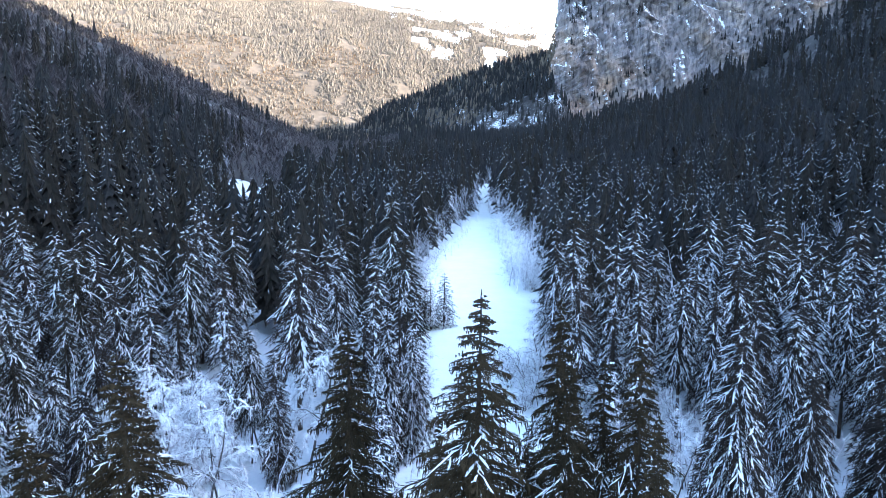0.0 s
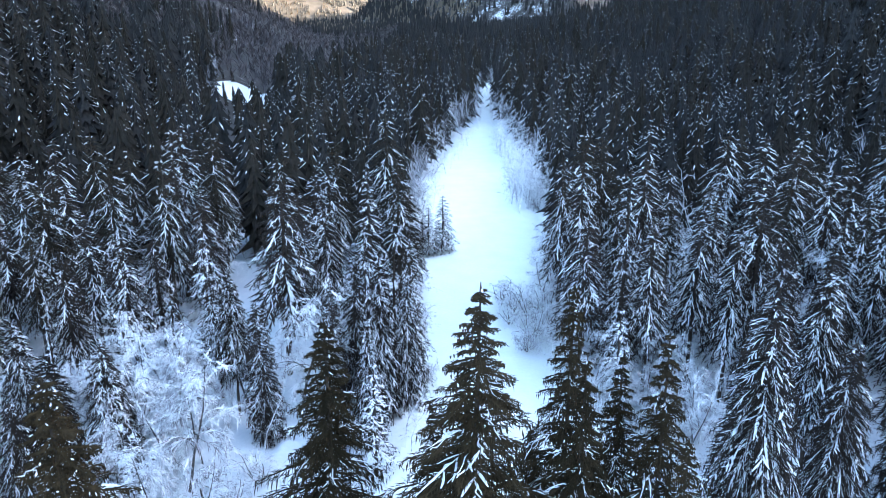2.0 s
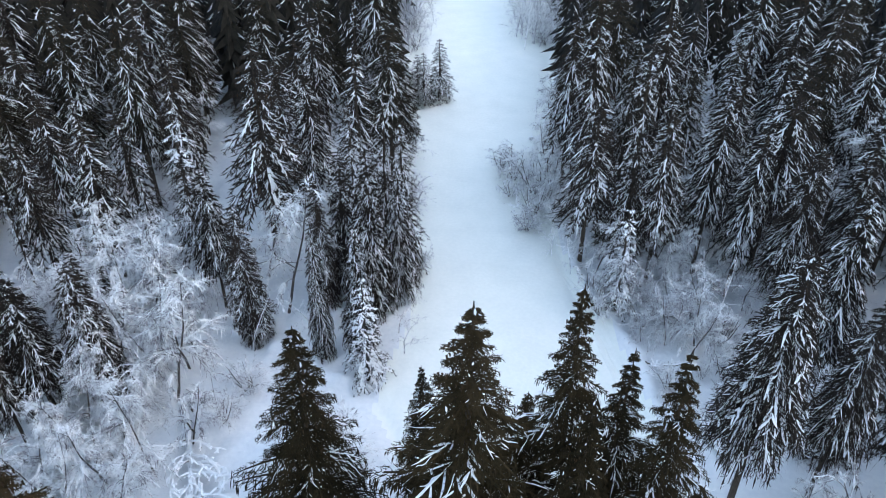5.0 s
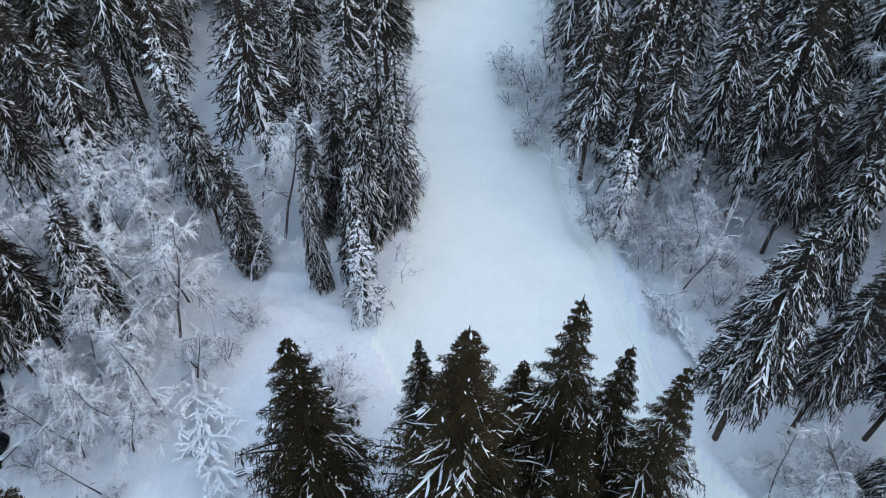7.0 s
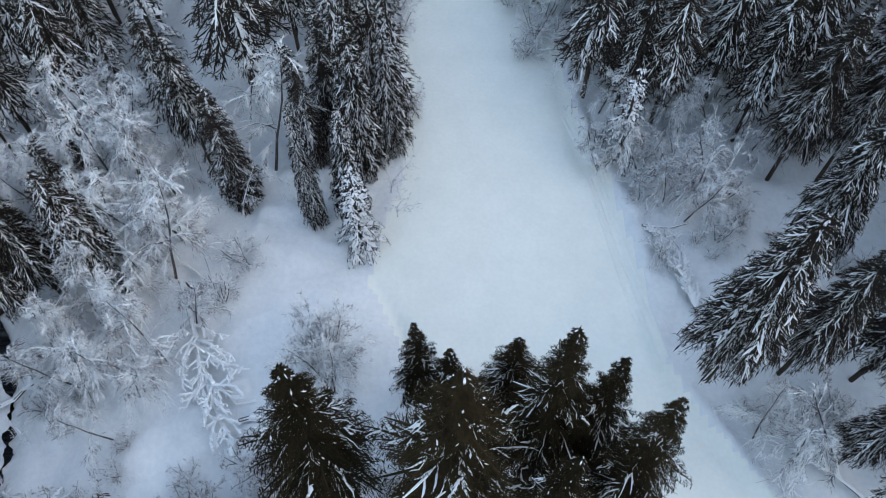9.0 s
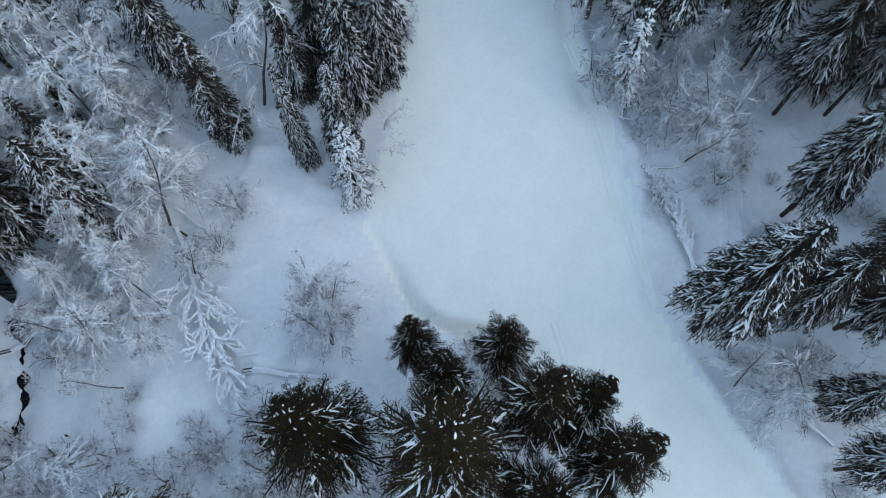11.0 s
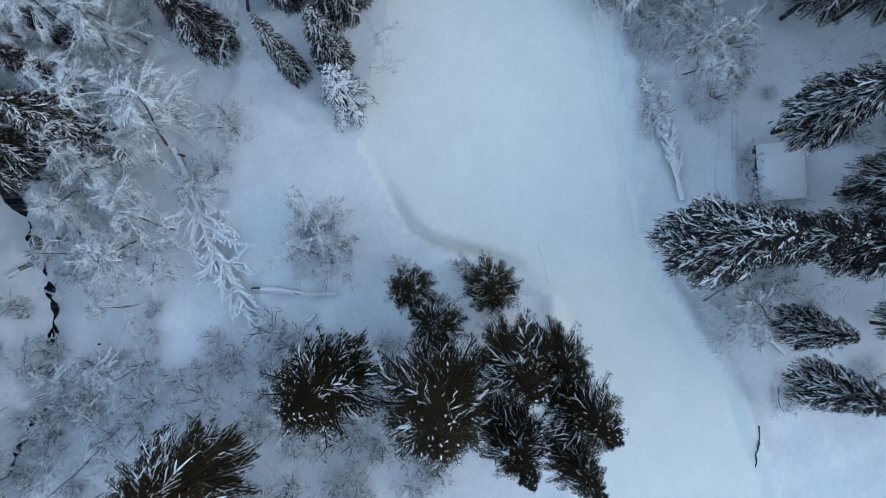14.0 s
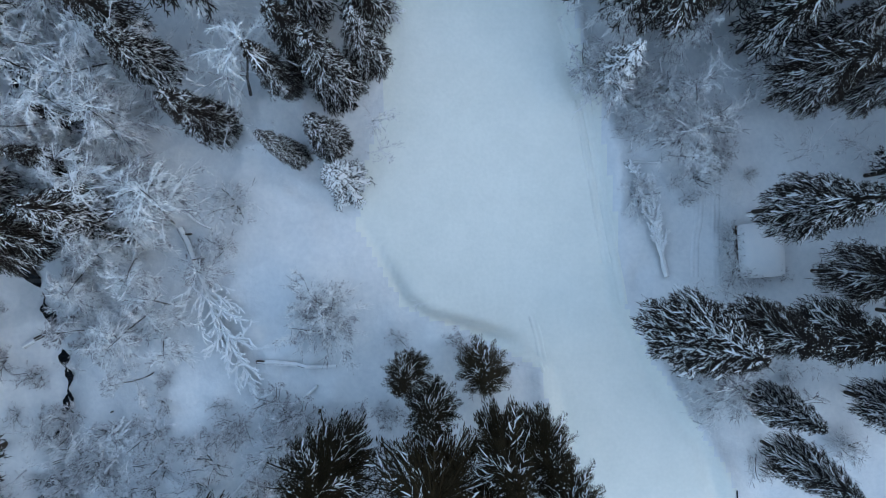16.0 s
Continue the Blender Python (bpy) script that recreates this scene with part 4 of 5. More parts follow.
# ---- leafless trees and bushes under rime ----
def bare_soups(seed, h, limbs, spread, arch, lean=(0.0, 0.0), stems=1, subs=6, twigs=13, first=0.14):
    """Limbs and rimed twigs of a leafless tree: stems that part into arching limbs, each with side branches and twigs."""
    g = np.random.default_rng(seed)
    wood_s, twig_s, snow_s = Soup(), Soup(), Soup()

    def lay(pts, broad):
        """A broken ridge of snow along a limb."""
        d = pts[-1] - pts[0]
        ac = np.array([[-d[1], d[0], 0.0]]) / max(math.hypot(d[0], d[1]), 1e-6)
        snow_s.ribbons((pts + [0, 0, 0.7 * broad])[None], ac, (broad * np.clip(g.uniform(-0.2, 1.4, len(pts)), 0.05, 2))[None], np.array([0.7 * broad]))

    def path(start, way, ln, n, bend, r0, r1, soup, wob=0.12):
        pts, d = [np.array(start, float)], np.array(way, float)
        for i in range(n):
            d = d / np.linalg.norm(d)
            d = d + g.normal(0, wob, 3) + np.array([0, 0, bend])
            d = d / np.linalg.norm(d)
            pts.append(pts[-1] + d * ln / n)
        pts = np.array(pts)
        rr = np.linspace(r0, r1, n + 1)
        soup.tubes(pts[:-1], pts[1:], rr[:-1], rr[1:], 3 if r0 < 0.06 else 5)
        return pts

    for st in range(stems):
        a0 = g.uniform(0, 6.28)
        off = 0.0 if stems == 1 else 0.3
        way = np.array([lean[0] + off * np.cos(a0) * 1.3, lean[1] + off * np.sin(a0) * 1.3, 1.0])
        hs = h * (1 if stems == 1 else g.uniform(0.7, 1.05))
        stem = path((0.3 * off * np.cos(a0), 0.3 * off * np.sin(a0), -0.3), way, hs, 6, -0.02 * arch, 0.009 * hs + 0.03, 0.025, wood_s, 0.1)
        for i in range(limbs):
            u = first + (1 - first) * (i + g.uniform(0, 1)) / limbs
            p = stem[0] + 0
            f = u * 6
            j = min(int(f), 5)
            p = stem[j] + (stem[j + 1] - stem[j]) * (f - j)
            a = g.uniform(0, 6.28)
            up = 0.8 + 0.5 * u
            ln = spread * (1.15 - 0.7 * u) * g.uniform(0.6, 1.15)
            limb = path(p, (np.cos(a), np.sin(a), up), ln, 5, -0.2 * arch, 0.011 * ln + 0.022, 0.022, wood_s)
            lay(limb, 0.026 + 0.01 * ln)
            for b in range(subs):
                f = 5 * (0.2 + 0.8 * (b + g.uniform(0, 1)) / subs)
                j = min(int(f), 4)
                q = limb[j] + (limb[j + 1] - limb[j]) * (f - j)
                d = limb[j + 1] - limb[j]
                d = d / np.linalg.norm(d) + g.normal(0, 0.55, 3)
                sub = path(q, d, ln * g.uniform(0.25, 0.55), 3, -0.26 * arch, 0.03, 0.014, twig_s)
                if g.uniform() < 0.7:
                    lay(sub, 0.026 + 0.005 * ln)
                k = twigs
                t = g.uniform(0, 3, k)
                j2 = np.minimum(t.astype(int), 2)
                o = sub[j2] + (sub[j2 + 1] - sub[j2]) * (t - j2)[:, None]
                dd = (sub[j2 + 1] - sub[j2])
                dd = dd / np.linalg.norm(dd, axis=1, keepdims=True) + g.normal(0, 0.5, (k, 3)) + [0, 0, -0.2 * arch]
                e = o + dd * (ln * g.uniform(0.1, 0.28, k))[:, None]
                ac = np.cross(dd, [0.0, 0.0, 1.0]) + [1e-4, 0, 0]
                ac = ac / np.linalg.norm(ac, axis=1, keepdims=True)
                twig_s.blades(o + [0, 0, 0.03], e, ac * g.uniform(0.016, 0.038, (k, 1)), np.full(k, 0.025), 0.45)
    return wood_s, twig_s, snow_s


BARE = {}


def bare(kind, x, y, h, turn=None):
    """Plants a rimed tree or bush of that height."""
    v = rng.randrange(3)
    args, label, cat = {
        "birch": ((10.0, 22, 4.2, 1.2), "leafless birch bowed under white rime and snow", "tree"),
        "upright": ((10.0, 11, 3.2, 0.5), "slender leafless sapling white with rime", "tree"),
        "bush": ((4.0, 5, 2.0, 0.3), "leafless bush white with rime", "bush"),
        "rimed": ((4.0, 6, 2.3, 0.7), "low leafless bush thick with white rime", "bush"),
        "shrub": ((8.0, 9, 3.6, 0.3), "large leafless shrub with frosted twigs on several stems", "bush"),
        "leaning": ((10.0, 12, 3.6, 0.8), "white birch leaning out over the snow", "tree")}[kind]
    key = (kind, v)
    first = key not in BARE
    if first:
        thing = new("bare_bush" if cat == "bush" else "bare_tree")
        more = dict(stems=6, subs=4, twigs=9, first=0.15) if kind in ("bush", "rimed") else dict(lean=(0.75, 0.0)) if kind == "leaning" else dict(subs=4, twigs=5) if kind == "upright" else dict(first=0.3, subs=6, twigs=13) if kind == "birch" else dict(stems=8, subs=6, twigs=16, first=0.25, lean=(-0.25, 0.6)) if kind == "shrub" else dict()
        w, t, sn = bare_soups(sum(map(ord, kind)) * 3 + v, *args, **more)
        part("trunk", w, WHITE_TWIG if kind == "upright" else LIMB, thing, "trunk and limbs with snow on their upper sides")
        tagged(part("twig_crown", t, SHRUB if kind == "bush" else WHITE_TWIG if kind in ("rimed", "upright") else TWIG, thing, "fine twigs white with rime"), kind="stuff")
        if kind not in ("bush", "upright"):
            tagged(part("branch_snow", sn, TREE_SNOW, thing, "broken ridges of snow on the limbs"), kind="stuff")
        BARE[key] = tagged(thing, label, cat, "bushes by the piste" if cat == "bush" else "leafless trees of the valley")
    s = h / args[0]
    m = Matrix.LocRotScale((x, y, float(height(x, y)) - 0.05), Euler((0, 0, rng.uniform(0, 6.28) if turn is None else radians(turn))), (s, s, s))
    ob = BARE[key] if first else copy_thing(BARE[key], Matrix())
    ob.matrix_basis = m
    PLACED.append((x, y))
    return ob


BROOK_BIRCHES = [(-29.6, 60.5, 9), (-40.0, 75.5, 9), (-30.7, 74.1, 11), (-37.2, 72.4, 10), (-33.0, 69.5, 10), (-29.2, 63.1, 8), (-36.5, 66.5, 8.5), (-34.5, 74.5, 10.5),
                 (-43.5, 70.5, 10), (-29.5, 79.0, 10), (-41.5, 66.0, 8), (-30.5, 55.0, 8), (-28.5, 53.0, 8.5), (-31.6, 56.4, 8.5)]
GLADE_BIRCHES = [(-23.3, 64.6, 12.5), (-22.6, 56.6, 9.3), (-26.2, 56.0, 9.5), (-26.4, 68.8, 11), (-23.3, 68.7, 10.5), (-27.4, 66.3, 10.5), (-21.5, 79.5, 11), (-27.5, 80.5, 11),
                 (-15.4, 76.9, 14.5), (-27.0, 71.5, 11), (-24.8, 74.0, 10.5), (26.6, 49.2, 7), (29.2, 47.2, 7.5), (24.8, 70.3, 7.5), (-19.0, 84.0, 10), (-24.4, 53.4, 8),
                 (-20.6, 60.0, 7), (-26.0, 50.0, 6.5)]
for x, y, h in BROOK_BIRCHES + GLADE_BIRCHES:
    bare("birch", x, y, h)
for x, y, h in [(-31.5, 56.5, 6), (-34.0, 59.0, 6), (-30.0, 52.5, 5), (-33.5, 50.0, 4.5), (-43.0, 56.0, 7), (-44.0, 48.0, 6), (-42.0, 41.0, 6), (-29.0, 38.5, 6.5), (-18.0, 71.8, 7), (-11.8, 72.6, 7), (-13.2, 80.5, 9), (-40.5, 36.0, 5), (-28.0, 42.0, 6), (-31.5, 45.0, 6.5), (-3.6, 74.2, 7), (-2.9, 71.5, 6), (13.6, 87.5, 6), (15.4, 84.0, 6.5), (-33.5, 36.5, 6), (-23.5, 36.5, 6), (15.2, 90.5, 7), (17.6, 87.0, 8), (20.5, 88.5, 9), (25.5, 89.5, 9)]:
    bare("upright", x, y, h)
PISTE_BUSHES = [(8.8, 107.0, 3.2), (10.4, 104.5, 3.4), (11.2, 92.6, 2.6), (12.3, 95.5, 3.4), (9.8, 100.5, 2.4), (13.0, 101.5, 4.2), (16.8, 79.0, 3.2), (17.4, 76.5, 2.4),
                (22.0, 66.3, 2.6), (-18.3, 62.0, 2.4), (-17.2, 66.5, 3), (27.5, 68.0, 2.6), (29.0, 73.0, 3), (30.7, 62.2, 2.0), (30.8, 60.6, 1.8), (24.5, 75.5, 4),
                (21.5, 75.5, 3)]
EAST_BUSHES = [(30.5, 49.8, 3), (31.8, 51.0, 3.4), (28.5, 50.5, 2.6), (34.5, 40.0, 3), (36.5, 46.0, 3.5), (33.5, 59.0, 2.2), (35.5, 58.8, 2.0), (6.2, 49.6, 3.4),
               (7.8, 50.0, 3.6), (4.4, 52.6, 3)]
GLADE_BUSHES = [(-13.6, 47.0, 4), (-24.6, 46.8, 2.2), (-11.2, 45.6, 4.2), (-17.0, 44.5, 3.6), (-20.0, 41.0, 4.2), (-26.0, 38.6, 4), (-35.5, 38.5, 3.5), (-4.5, 40.0, 3.2),
                (-2.0, 45.5, 2.6), (-22.5, 43.0, 3.4), (-31.0, 40.5, 4), (-25.5, 41.0, 4.5), (-20.5, 38.5, 4.5), (-15.5, 38.5, 4.5), (-11.5, 38.5, 4.2), (-8.0, 37.5, 3.8),
                (-4.0, 36.5, 3.6), (-35.0, 45.5, 3.2), (-12.5, 43.0, 4.4), (-19.0, 46.5, 2.4), (-14.5, 41.5, 4), (-9.0, 41.0, 3.4), (-33.0, 53.0, 3), (-38.5, 49.5, 3),
                (-41.5, 51.5, 3.4), (-1.5, 53.2, 2.4)]
for x, y, h in PISTE_BUSHES + EAST_BUSHES + GLADE_BUSHES:
    bare("rimed" if y > 60 else "bush", x, y, h * (1.35 if y > 60 else 1.0))
bare("shrub", -7.8, 53.2, 8.0, 0)
bare("upright", 0.6, 56.4, 2.6)
# the birch wood by the brook, and scrub below it
done = 0
while done < 13:
    x, y = rng.uniform(-42, -27), rng.uniform(60, 84)
    if abs(x - np.interp(y, STREAM_Y[::-1], STREAM_X[::-1])) > 1.8 and min((x - a) ** 2 + (y - b) ** 2 for a, b in PLACED) > 2.3 ** 2 and y > 50 - 0.6 * (x + 21):
        bare("birch", x, y, rng.uniform(8, 12.5))
        done += 1
done = 0
while done < 16:
    x, y = rng.uniform(-45, -9), rng.uniform(32, 46)
    if min((x - a) ** 2 + (y - b) ** 2 for a, b in PLACED) > 2.2 ** 2:
        bare("upright" if done % 3 else "birch", x, y, rng.uniform(4.5, 8))
        done += 1
for i in range(68):
    x, y = rng.uniform(-45, -3), rng.uniform(29.5, 46)
    bare("bush", x, y, rng.uniform(2.0, 4.2))
# low scrub under the birches, below the dark group and round the hut
for count, x0, x1, y0, y1, small, tall in ((24, -43, -23, 49, 82, 1.0, 2.2), (14, -13, 5, 32, 40, 2.0, 4.0), (22, 25, 47, 38, 79, 1.2, 3.2)):
    for i in range(count):
        x, y = rng.uniform(x0, x1), rng.uniform(y0, y1)
        if abs(x - np.interp(y, STREAM_Y[::-1], STREAM_X[::-1])) > 1.3 and math.hypot(x - 33.2, y - 61.5) > 3.6 and on_piste(x, y, 0.5) <= 0:
            bare("rimed" if rng.random() < 0.4 else "bush", x, y, rng.uniform(small, tall))
for x, y, h in [(28.0, 57.5, 7), (37.0, 50.5, 8), (40.5, 53.0, 9), (41.5, 71.5, 9), (36.5, 69.5, 8), (27.0, 44.5, 6), (39.0, 42.0, 7), (28.5, 77.5, 8), (25.5, 75.4, 7.5), (26.7, 72.6, 9.5)]:
    bare("upright", x, y, h)
for x, y, h, turn in [(33.0, 46.9, 11, 160), (-38.5, 45.5, 6, -10), (33.4, 41.0, 5, 200), (-36.0, 42.0, 6.5, 10)]:
    bare("leaning", x, y, h, turn)
for i in range(24):
    y = rng.uniform(84, 185)
    x = float(np.interp(y, PISTE_Y, PISTE_L)) - rng.uniform(-0.6, 1.5) if i % 2 else float(np.interp(y, PISTE_Y, PISTE_R)) + rng.uniform(-1.5, 1.5)
    bare("rimed", x, y, rng.uniform(2.4, 5.5))
# rimed birches between the piste and the tall wood
for i in range(26):
    y = 77 + 46 * rng.random()
    bare("birch" if i % 3 else "rimed", float(np.interp(y, PISTE_Y, PISTE_R)) + rng.uniform(0.4, 4.5), y, rng.uniform(4, 8.5) if i % 3 else rng.uniform(2, 3.6))
for i in range(14):
    bare("birch", rng.uniform(20, 33), rng.uniform(77, 92), rng.uniform(4, 8))
for x, y, h in [(26.2, 72.6, 8.5), (23.2, 72.6, 6.0), (27.5, 74.5, 7.5), (20.8, 72.8, 3.2), (22.0, 77.0, 5.0)]:
    bare("birch", x, y, h)
# saplings at both edges of the upper piste
for i in range(26):
    bare("upright", rng.uniform(14.5, 22.5), rng.uniform(152, 176), rng.uniform(8, 12.5))
for i in range(60):
    y = rng.uniform(154, 225)
    left_edge, right_edge = float(np.interp(y, PISTE_Y, PISTE_L)), float(np.interp(y, PISTE_Y, PISTE_R))
    bare("upright", right_edge - rng.uniform(-1.5, 6.0) if i % 3 else left_edge + rng.uniform(-2, 3), y, rng.uniform(7, 13) if i % 3 else rng.uniform(4, 8))
for i in range(16):
    y = rng.uniform(195, 330)
    x = float(np.interp(y, PISTE_Y, PISTE_L)) - rng.uniform(0, 4) if i % 2 else float(np.interp(y, PISTE_Y, PISTE_R)) + rng.uniform(0, 4)
    bare("upright", x, y, rng.uniform(9, 15))
# rimed saplings in the eastern ride
for i in range(14):
    y = rng.uniform(100, 138)
    bare("upright" if i % 2 else "birch", 24.6 + 0.283 * (y - 103) + rng.uniform(-1.6, 1.6), y, rng.uniform(5, 10))
# rimed trees among the spruces
done = 0
while done < 62:
    y = rng.uniform(82, 165)
    x = rng.uniform(-1, 1) * (22 + 0.6 * y)
    if on_piste(x, y, 2.0) < 0 and not in_lane(x, y):
        bare("birch" if y < 110 and rng.random() < 0.4 else "upright", x, y, rng.uniform(8, 15))
        done += 1


# ---- fallen trees, logs and the stream ----
def fallen_tree(x0, y0, x1, y1, r, limbs, reach, first, label, seed):
    """A tree on the ground, root at (x0, y0): trunk and flattened limbs, each with a ridge of snow."""
    g = np.random.default_rng(seed)
    thing = new("fallen_tree")
    n = 12
    f = np.linspace(0, 1, n)
    way = np.array([x1 - x0, y1 - y0]) / math.hypot(x1 - x0, y1 - y0)
    side = np.array([-way[1], way[0]])
    wob = 0.25 * np.sin(f * 6 + seed) * f
    px, py = x0 + (x1 - x0) * f + side[0] * wob, y0 + (y1 - y0) * f + side[1] * wob
    p = np.stack([px, py, height(px, py) + r + 0.5 * np.sin(f * 3.0)], 1)
    rr = r * (1 - 0.75 * f) + 0.03
    t, c, lm = Soup(), Soup(), Soup()
    t.tubes(p[:-1], p[1:], rr[:-1], rr[1:], 7)
    c.ribbons((p + np.stack([0 * f, 0 * f, rr + 0.06], 1))[None], np.array([[*side, 0.0]]), rr[None] * g.uniform(0.9, 1.4, n)[None], np.array([r]))
    for i in range(limbs):
        u = first + (1 - first) * (i + g.uniform(0, 1)) / limbs
        o = np.array([np.interp(u, f, p[:, k]) for k in range(3)])
        sgn = 1 if i % 2 else -1
        ln = reach * (1.2 - 0.8 * u) * g.uniform(0.6, 1.2)

        def limb(o, d, ln, r0, forks):
            k = np.linspace(0, 1, 5)[:, None]
            q = o + d * ln * k + np.array([0, 0, 0.5 * ln * 0.35]) * np.sin(k * 2.8) + g.normal(0, 0.05, (5, 3)) * k
            floor_z = height(q[:, 0], q[:, 1]) + 0.05
            q[:, 2] = np.maximum(q[:, 2], floor_z)
            rad = np.linspace(r0, 0.02, 5)
            lm.tubes(q[:-1], q[1:], rad[:-1], rad[1:], 3)
            ac = np.array([[-d[1], d[0], 0.0]]) / max(math.hypot(d[0], d[1]), 1e-6)
            c.ribbons((q + [0, 0, 0.04])[None] + np.stack([0 * rad, 0 * rad, rad], 1)[None], ac, (rad * 1.5 + 0.042)[None], np.array([0.05]))
            for j in range(forks):
                m = q[1 + j % 4]
                dd = d + g.normal(0, 0.55, 3) * [1, 1, 0.4]
                limb(m, dd / np.linalg.norm(dd), ln * g.uniform(0.3, 0.55), r0 * 0.6, 2 if forks > 3 else 0)

        d = np.array([*(way * g.uniform(0.5, 1.4) + side * sgn * g.uniform(0.15, 0.9)), g.uniform(-0.1, 0.3)])
        limb(o, d / np.linalg.norm(d), ln, 0.09, 5)
    part("trunk", t, BARK, thing)
    tagged(part("limb_tangle", lm, BARK, thing), kind="stuff")
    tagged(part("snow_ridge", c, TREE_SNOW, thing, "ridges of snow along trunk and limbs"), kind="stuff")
    return tagged(thing, label, "fallen tree", "fallen trees in the snow")


fallen_tree(24.7, 58.6, 21.6, 69.4, 0.2, 30, 1.7, 0.2, "fallen white tree lying beside the piste", 1)
fallen_tree(-22.6, 64.2, -16.0, 48.6, 0.3, 24, 4.6, 0.25, "fallen forked tree thick with snow", 2)
fallen_tree(-39.6, 52.6, -29.0, 59.4, 0.24, 15, 3.6, 0.35, "snowy fallen tree across the stream", 3)
fallen_tree(-37.6, 40.6, -28.6, 43.4, 0.24, 16, 3.8, 0.2, "pale fallen trunk beside the stream", 4)
fallen_tree(33.8, 44.2, 29.6, 48.6, 0.14, 8, 2.0, 0.35, "thin white tree bent down to the snow", 6)


def snowy_log(x0, y0, x1, y1, r):
    thing = new("snowy_log")
    n = 9
    f = np.linspace(0, 1, n)
    px, py = x0 + (x1 - x0) * f, y0 + (y1 - y0) * f + 0.12 * np.sin(f * 7)
    p = np.stack([px, py, height(px, py) + r * 0.9], 1)
    rr = r * (1 - 0.45 * f)
    t, c = Soup(), Soup()
    t.tubes(p[:-1], p[1:], rr[:-1], rr[1:], 7)
    side = np.array([[-(y1 - y0), x1 - x0, 0.0]]) / math.hypot(x1 - x0, y1 - y0)
    c.ribbons((p + np.stack([0 * f, 0 * f, rr + 0.07], 1))[None], side, rr[None] * 1.15, np.array([r * 1.0]))
    part("trunk", t, BARK, thing)
    part("snow_cap", c, TREE_SNOW, thing, "ridge of snow along the log")
    return tagged(thing, "bare log under a ridge of snow", "log", "logs in the snow")


for log in [(-15.3, 51.0, -7.6, 50.4, 0.24), (20.6, 69.6, 25.2, 69.9, 0.12), (-14.5, 45.0, -9.5, 48.5, 0.2), (-30.5, 60.2, -28.6, 60.1, 0.16), (-30.2, 58.6, -28.6, 58.5, 0.15), (-22.8, 66.1, -19.6, 64.0, 0.14), (-18.5, 37.4, -14.4, 42.0, 0.11), (-25.6, 37.6, -22.4, 38.8, 0.1)]:
    snowy_log(*log)


def snag(x, y, h, r, lean):
    """A dead broken stem with a cap of snow."""
    thing = new("tree_stump")
    z0 = float(height(x, y)) - 0.2
    f = np.linspace(0, 1, 5)
    p = np.stack([x + lean * h * f + 0.03 * np.sin(f * 9), y + 0.3 * lean * h * f, z0 + (h + 0.2) * f], 1)
    rr = r * (1.25 - 0.5 * f)
    t, c = Soup(), Soup()
    t.tubes(p[:-1], p[1:], rr[:-1], rr[1:], 7)
    t.tubes(p[-1:], p[-1:] + [[0.02, 0, 0.08]], rr[-1:], rr[-1:] * 0.3, 7)
    c.tubes(p[-1:] + [[0, 0, 0.02]], p[-1:] + [[0.01, 0, 0.14]], rr[-1:] * 1.1, rr[-1:] * 0.5, 7)
    part("trunk", t, BARK, thing)
    part("snow_cap", c, TREE_SNOW, thing, "small cap of snow")
    return tagged(thing, "thin dead stem broken off above the snow", "stump", "dead stems in the snow")


for x, y, h, r, lean in [(-21.6, 63.6, 1.3, 0.09, -0.15), (-20.7, 61.2, 1.5, 0.08, -0.3), (-28.9, 70.5, 1.6, 0.1, -0.2), (-30.5, 46.0, 0.9, 0.08, 0.2)]:
    snag(x, y, h, r, lean)

WATER = bpy.data.materials.new("dark_stream_water")
WATER.use_nodes = True
wb = WATER.node_tree.nodes["Principled BSDF"]
wb.inputs["Base Color"].default_value, wb.inputs["Roughness"].default_value = (0.008, 0.009, 0.011, 1), 0.12
wnz, wbp = WATER.node_tree.nodes.new("ShaderNodeTexNoise"), WATER.node_tree.nodes.new("ShaderNodeBump")
wnz.inputs["Scale"].default_value, wbp.inputs["Strength"].default_value = 6.0, 0.25
WATER.node_tree.links.new(wnz.outputs["Fac"], wbp.inputs["Height"])
WATER.node_tree.links.new(wbp.outputs["Normal"], wb.inputs["Normal"])
wy = np.linspace(28, 86, 900)
wx = np.interp(wy, STREAM_Y[::-1], STREAM_X[::-1]) + 0.3 * rough(wy, 0 * wy, 2.5, 14, 3)
half = 0.18 * (rough(wy, 0 * wy + 3, 1.6, 15, 3) + 0.25)
for pool_y, long, broad in ((79.2, 1.4, 0.9), (60.2, 1.5, 0.75), (55.8, 0.8, 0.5), (54.0, 0.5, 0.35), (51.2, 0.8, 0.4), (49.4, 0.9, 0.3), (46.5, 1.1, 0.5), (43.2, 0.7, 0.6), (40.9, 0.7, 0.5), (38.8, 0.9, 0.45), (36.0, 1.0, 0.5), (33.8, 0.6, 0.5)):
    half = half + broad * np.exp(-((wy - pool_y) / long) ** 4)
half = np.clip(0.85 * half + 0.3 * rough(wy, 0 * wy + 9, 0.9, 16, 3) + 0.03, 0, 0.9)
edge = np.array([-1.0, 1.0])
WX = wx[:, None] + edge[None] * half[:, None] + np.stack([0.3 * rough(wy, 0 * wy + 5, 0.5, 17, 3), 0.3 * rough(wy, 0 * wy + 8, 0.45, 20, 3)], 1) * np.minimum(1, 4 * half)[:, None]
WY = np.repeat(wy[:, None], 2, 1)
WZ = np.repeat(np.maximum(np.maximum(height(wx - half, wy), height(wx + half, wy)), height(wx, wy))[:, None] + 0.13, 2, 1)
keep = (half[:-1] > 0.02) | (half[1:] > 0.02)
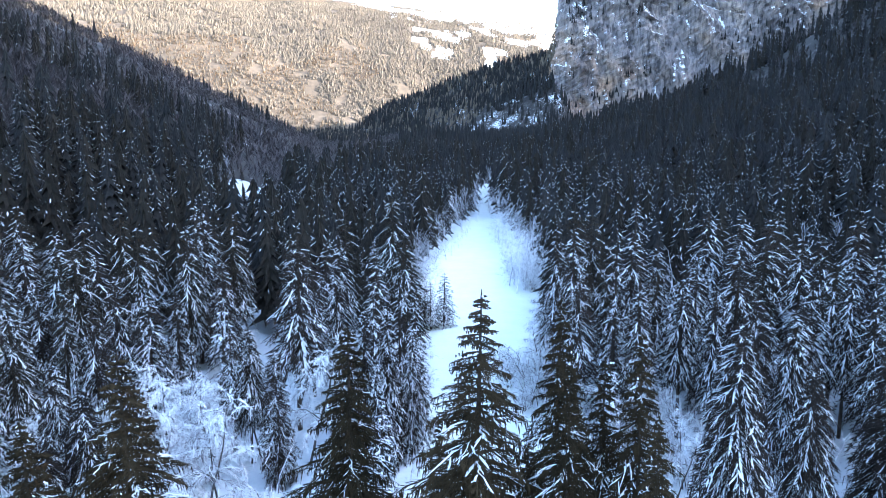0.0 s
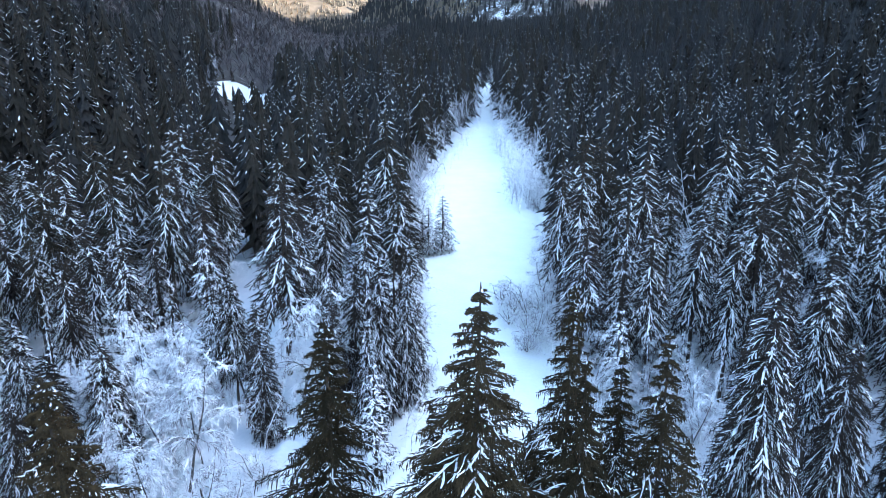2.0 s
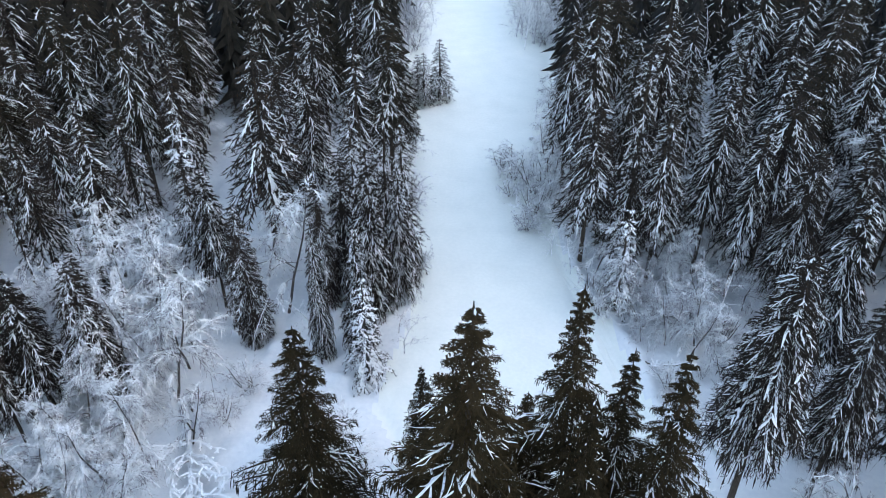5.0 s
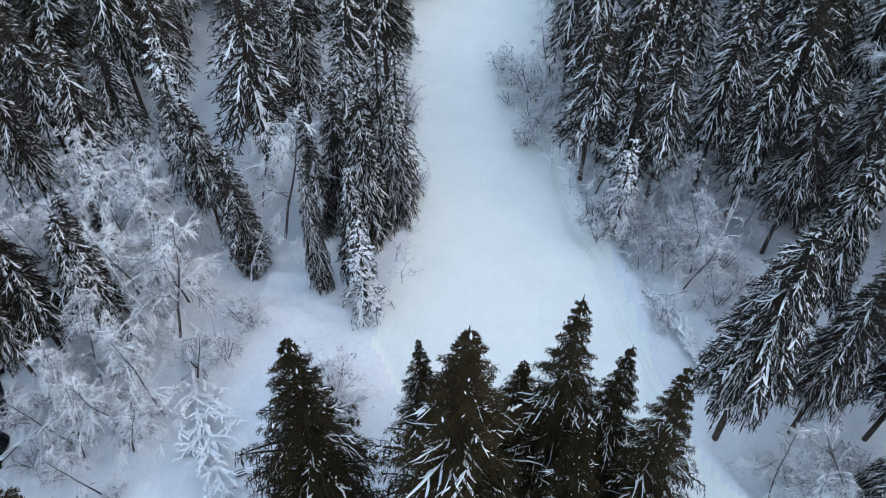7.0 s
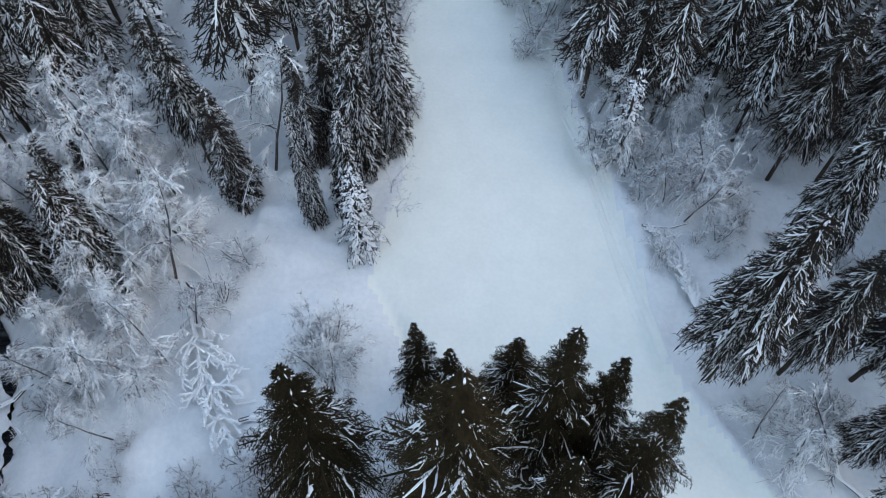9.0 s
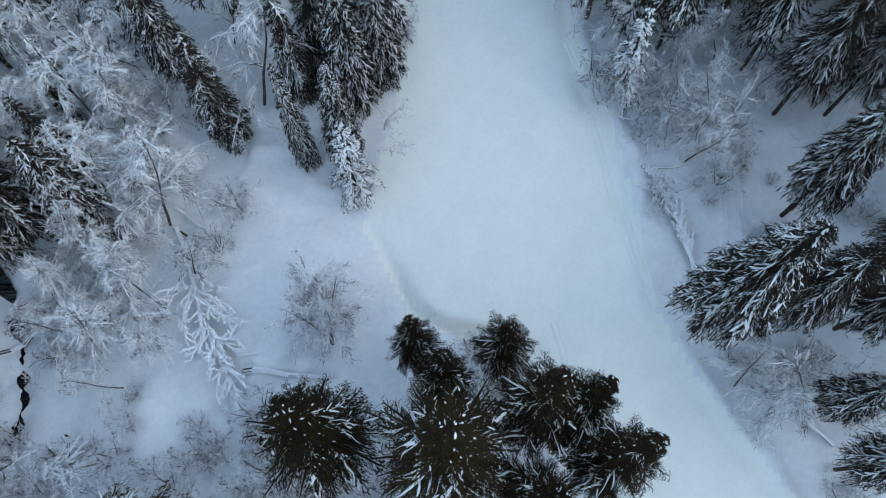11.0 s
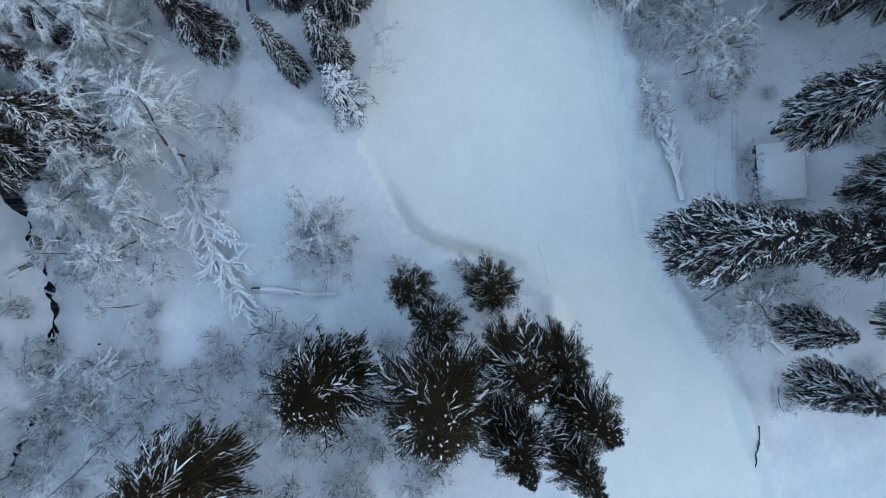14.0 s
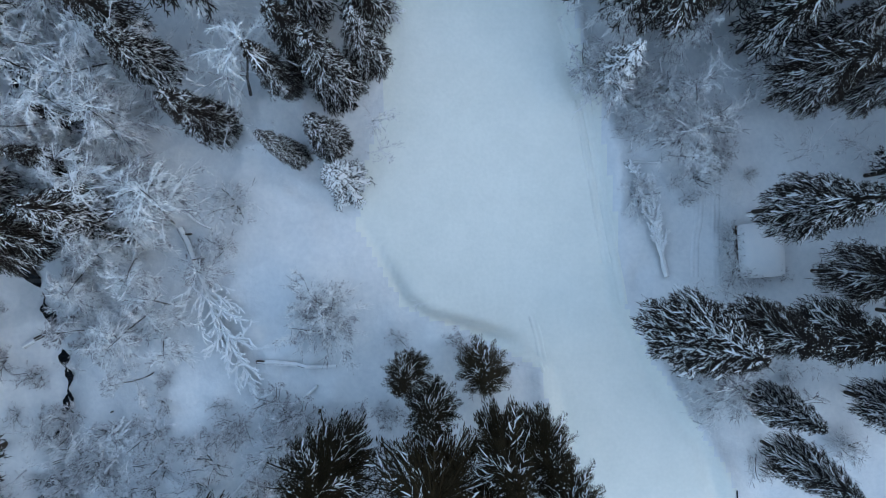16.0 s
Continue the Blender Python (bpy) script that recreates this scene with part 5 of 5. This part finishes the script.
water = new("stream", mesh_object("stream", np.stack([WX, WY, WZ], -1).reshape(-1, 3), grid_faces(2, len(wy))[keep], [WATER], True))
tagged(water, "dark open water of a narrow brook between snow banks", "water", kind="structure")
# a crack in the snow where a runnel shows
cy_ = np.linspace(33.6, 37.8, 40)
cx_ = 31.0 + 0.3 * rough(cy_, 0 * cy_, 1.1, 18, 3)
ch = np.clip(0.07 + 0.09 * rough(cy_, 0 * cy_ + 2, 0.6, 19, 2), 0.012, 1)
C = np.stack([np.stack([cx_ - ch, cy_, height(cx_, cy_) + 0.06], 1), np.stack([cx_ + ch, cy_, height(cx_, cy_) + 0.06], 1)], 1)
runnel = new("runnel", mesh_object("runnel", C.reshape(-1, 3), grid_faces(2, 40), [WATER], True))
tagged(runnel, "dark crooked runnel showing through a crack in the snow", "water", kind="structure")


# ---- tracks in the snow ----
def ski_track(points, label, snow):
    """Two low rims of pushed-up snow either side of a shallow track."""
    pts = np.array(points, float)
    seg = np.r_[0, np.cumsum(np.hypot(*np.diff(pts, axis=0).T))]
    f = np.arange(0, seg[-1], 0.35)
    x, y = np.interp(f, seg, pts[:, 0]) + 0.07 * rough(f, 0 * f, 2.5, 61, 2), np.interp(f, seg, pts[:, 1])
    dx, dy = np.gradient(x), np.gradient(y)
    ln = np.hypot(dx, dy)
    sx, sy = -dy / ln, dx / ln
    rows = []
    for off, up in ((-0.42, -0.05), (-0.24, 0.13), (-0.1, 0.03), (0.1, 0.03), (0.24, 0.13), (0.42, -0.05)):
        px, py = x + sx * off, y + sy * off
        rows.append(np.stack([px, py, height(px, py) + 0.03 + up * (0.8 + 0.5 * rough(f, 0 * f + off, 0.7, 62, 2))], 1))
    ob = new("ski_track", mesh_object("ski_track", np.stack(rows, 1).reshape(-1, 3), grid_faces(6, len(f)), [snow], True))
    return tagged(ob, label, "track", kind="structure")


for way in [((27.4, 58.5), (27.5, 60.4), (28.1, 67.2), (27.6, 72.4), (26.6, 76.5)), ((29.6, 57.5), (29.5, 61.9), (29.6, 67.0), (29.2, 71.9)), ((20.4, 56.0), (19.8, 60.0), (18.5, 67.4), (17.0, 76.8), (14.6, 84.0)), ((19.0, 60.0), (17.7, 67.4), (16.2, 76.0)), ((11.6, 55.0), (12.1, 53.2), (12.8, 49.4))]:
    ski_track(way, "faint ski track pressed into the soft snow", PACKED if way[0][0] < 21 else SNOW)


# ---- the hut by the wood ----
def box(name, lo, hi, mat, parent, label="", bevel=0.0):
    bm = bmesh.new()
    bmesh.ops.create_cube(bm, size=1.0)
    for v in bm.verts:
        v.co = Vector([lo[i] + (v.co[i] + 0.5) * (hi[i] - lo[i]) for i in range(3)])
    if bevel:
        bmesh.ops.bevel(bm, geom=bm.edges[:], offset=bevel, segments=2, affect="EDGES")
    me = bpy.data.meshes.new(name)
    bm.to_mesh(me)
    bm.free()
    me.materials.append(mat)
    ob = new(name, me)
    ob.parent = parent
    return tagged(ob, label)


TIMBER = material("weathered_timber", [(0.3, (0.03, 0.022, 0.016)), (0.6, (0.075, 0.055, 0.04)), (0.8, (0.13, 0.1, 0.08))], 3.0, 0.85, 0.6, 8.0)
hut = new("hut")
hut.matrix_basis = pose(33.3, 61.0, float(height(33.3, 61.0)) - 0.1, 0, 0, 3)
for i in range(20):
    y = -2.2 + i * 4.4 / 19
    for sx in (-1.95, 1.95):
        box("plank", (sx - 0.03, y - 0.112, 0), (sx + 0.03, y + 0.112, 1.7 + 0.02 * (i % 3)), TIMBER, hut)
for i in range(17):
    x = -1.85 + i * 3.7 / 16
    for sy in (-2.28, 2.28):
        box("plank", (x - 0.112, sy - 0.03, 0), (x + 0.112, sy + 0.03, 1.7 + 0.02 * (i % 3)), TIMBER, hut)
box("roof", (-2.2, -2.5, 1.76), (2.2, 2.5, 1.88), TIMBER, hut, "timber roof boards")
nx, ny = 24, 22
U, V = np.meshgrid(np.linspace(-1, 1, nx), np.linspace(-1, 1, ny))
top = 0.6 * (1 - np.abs(U) ** 4) * (1 - np.abs(V) ** 4) + 0.05 * rough(U * 3, V * 3, 1.0, 7, 2)
cap = new("roof_snow", mesh_object("roof_snow", np.stack([0.1 + U * 2.2 * (1 - 0.05 * V ** 4), V * 2.62 * (1 - 0.05 * U ** 4), 1.885 + np.maximum(top, 0)], -1).reshape(-1, 3), grid_faces(nx, ny), [TREE_SNOW], True))
cap.parent = hut
tagged(cap, "thick smooth cushion of snow")
tagged(hut, "small dark timber hut under thick snow", "hut")
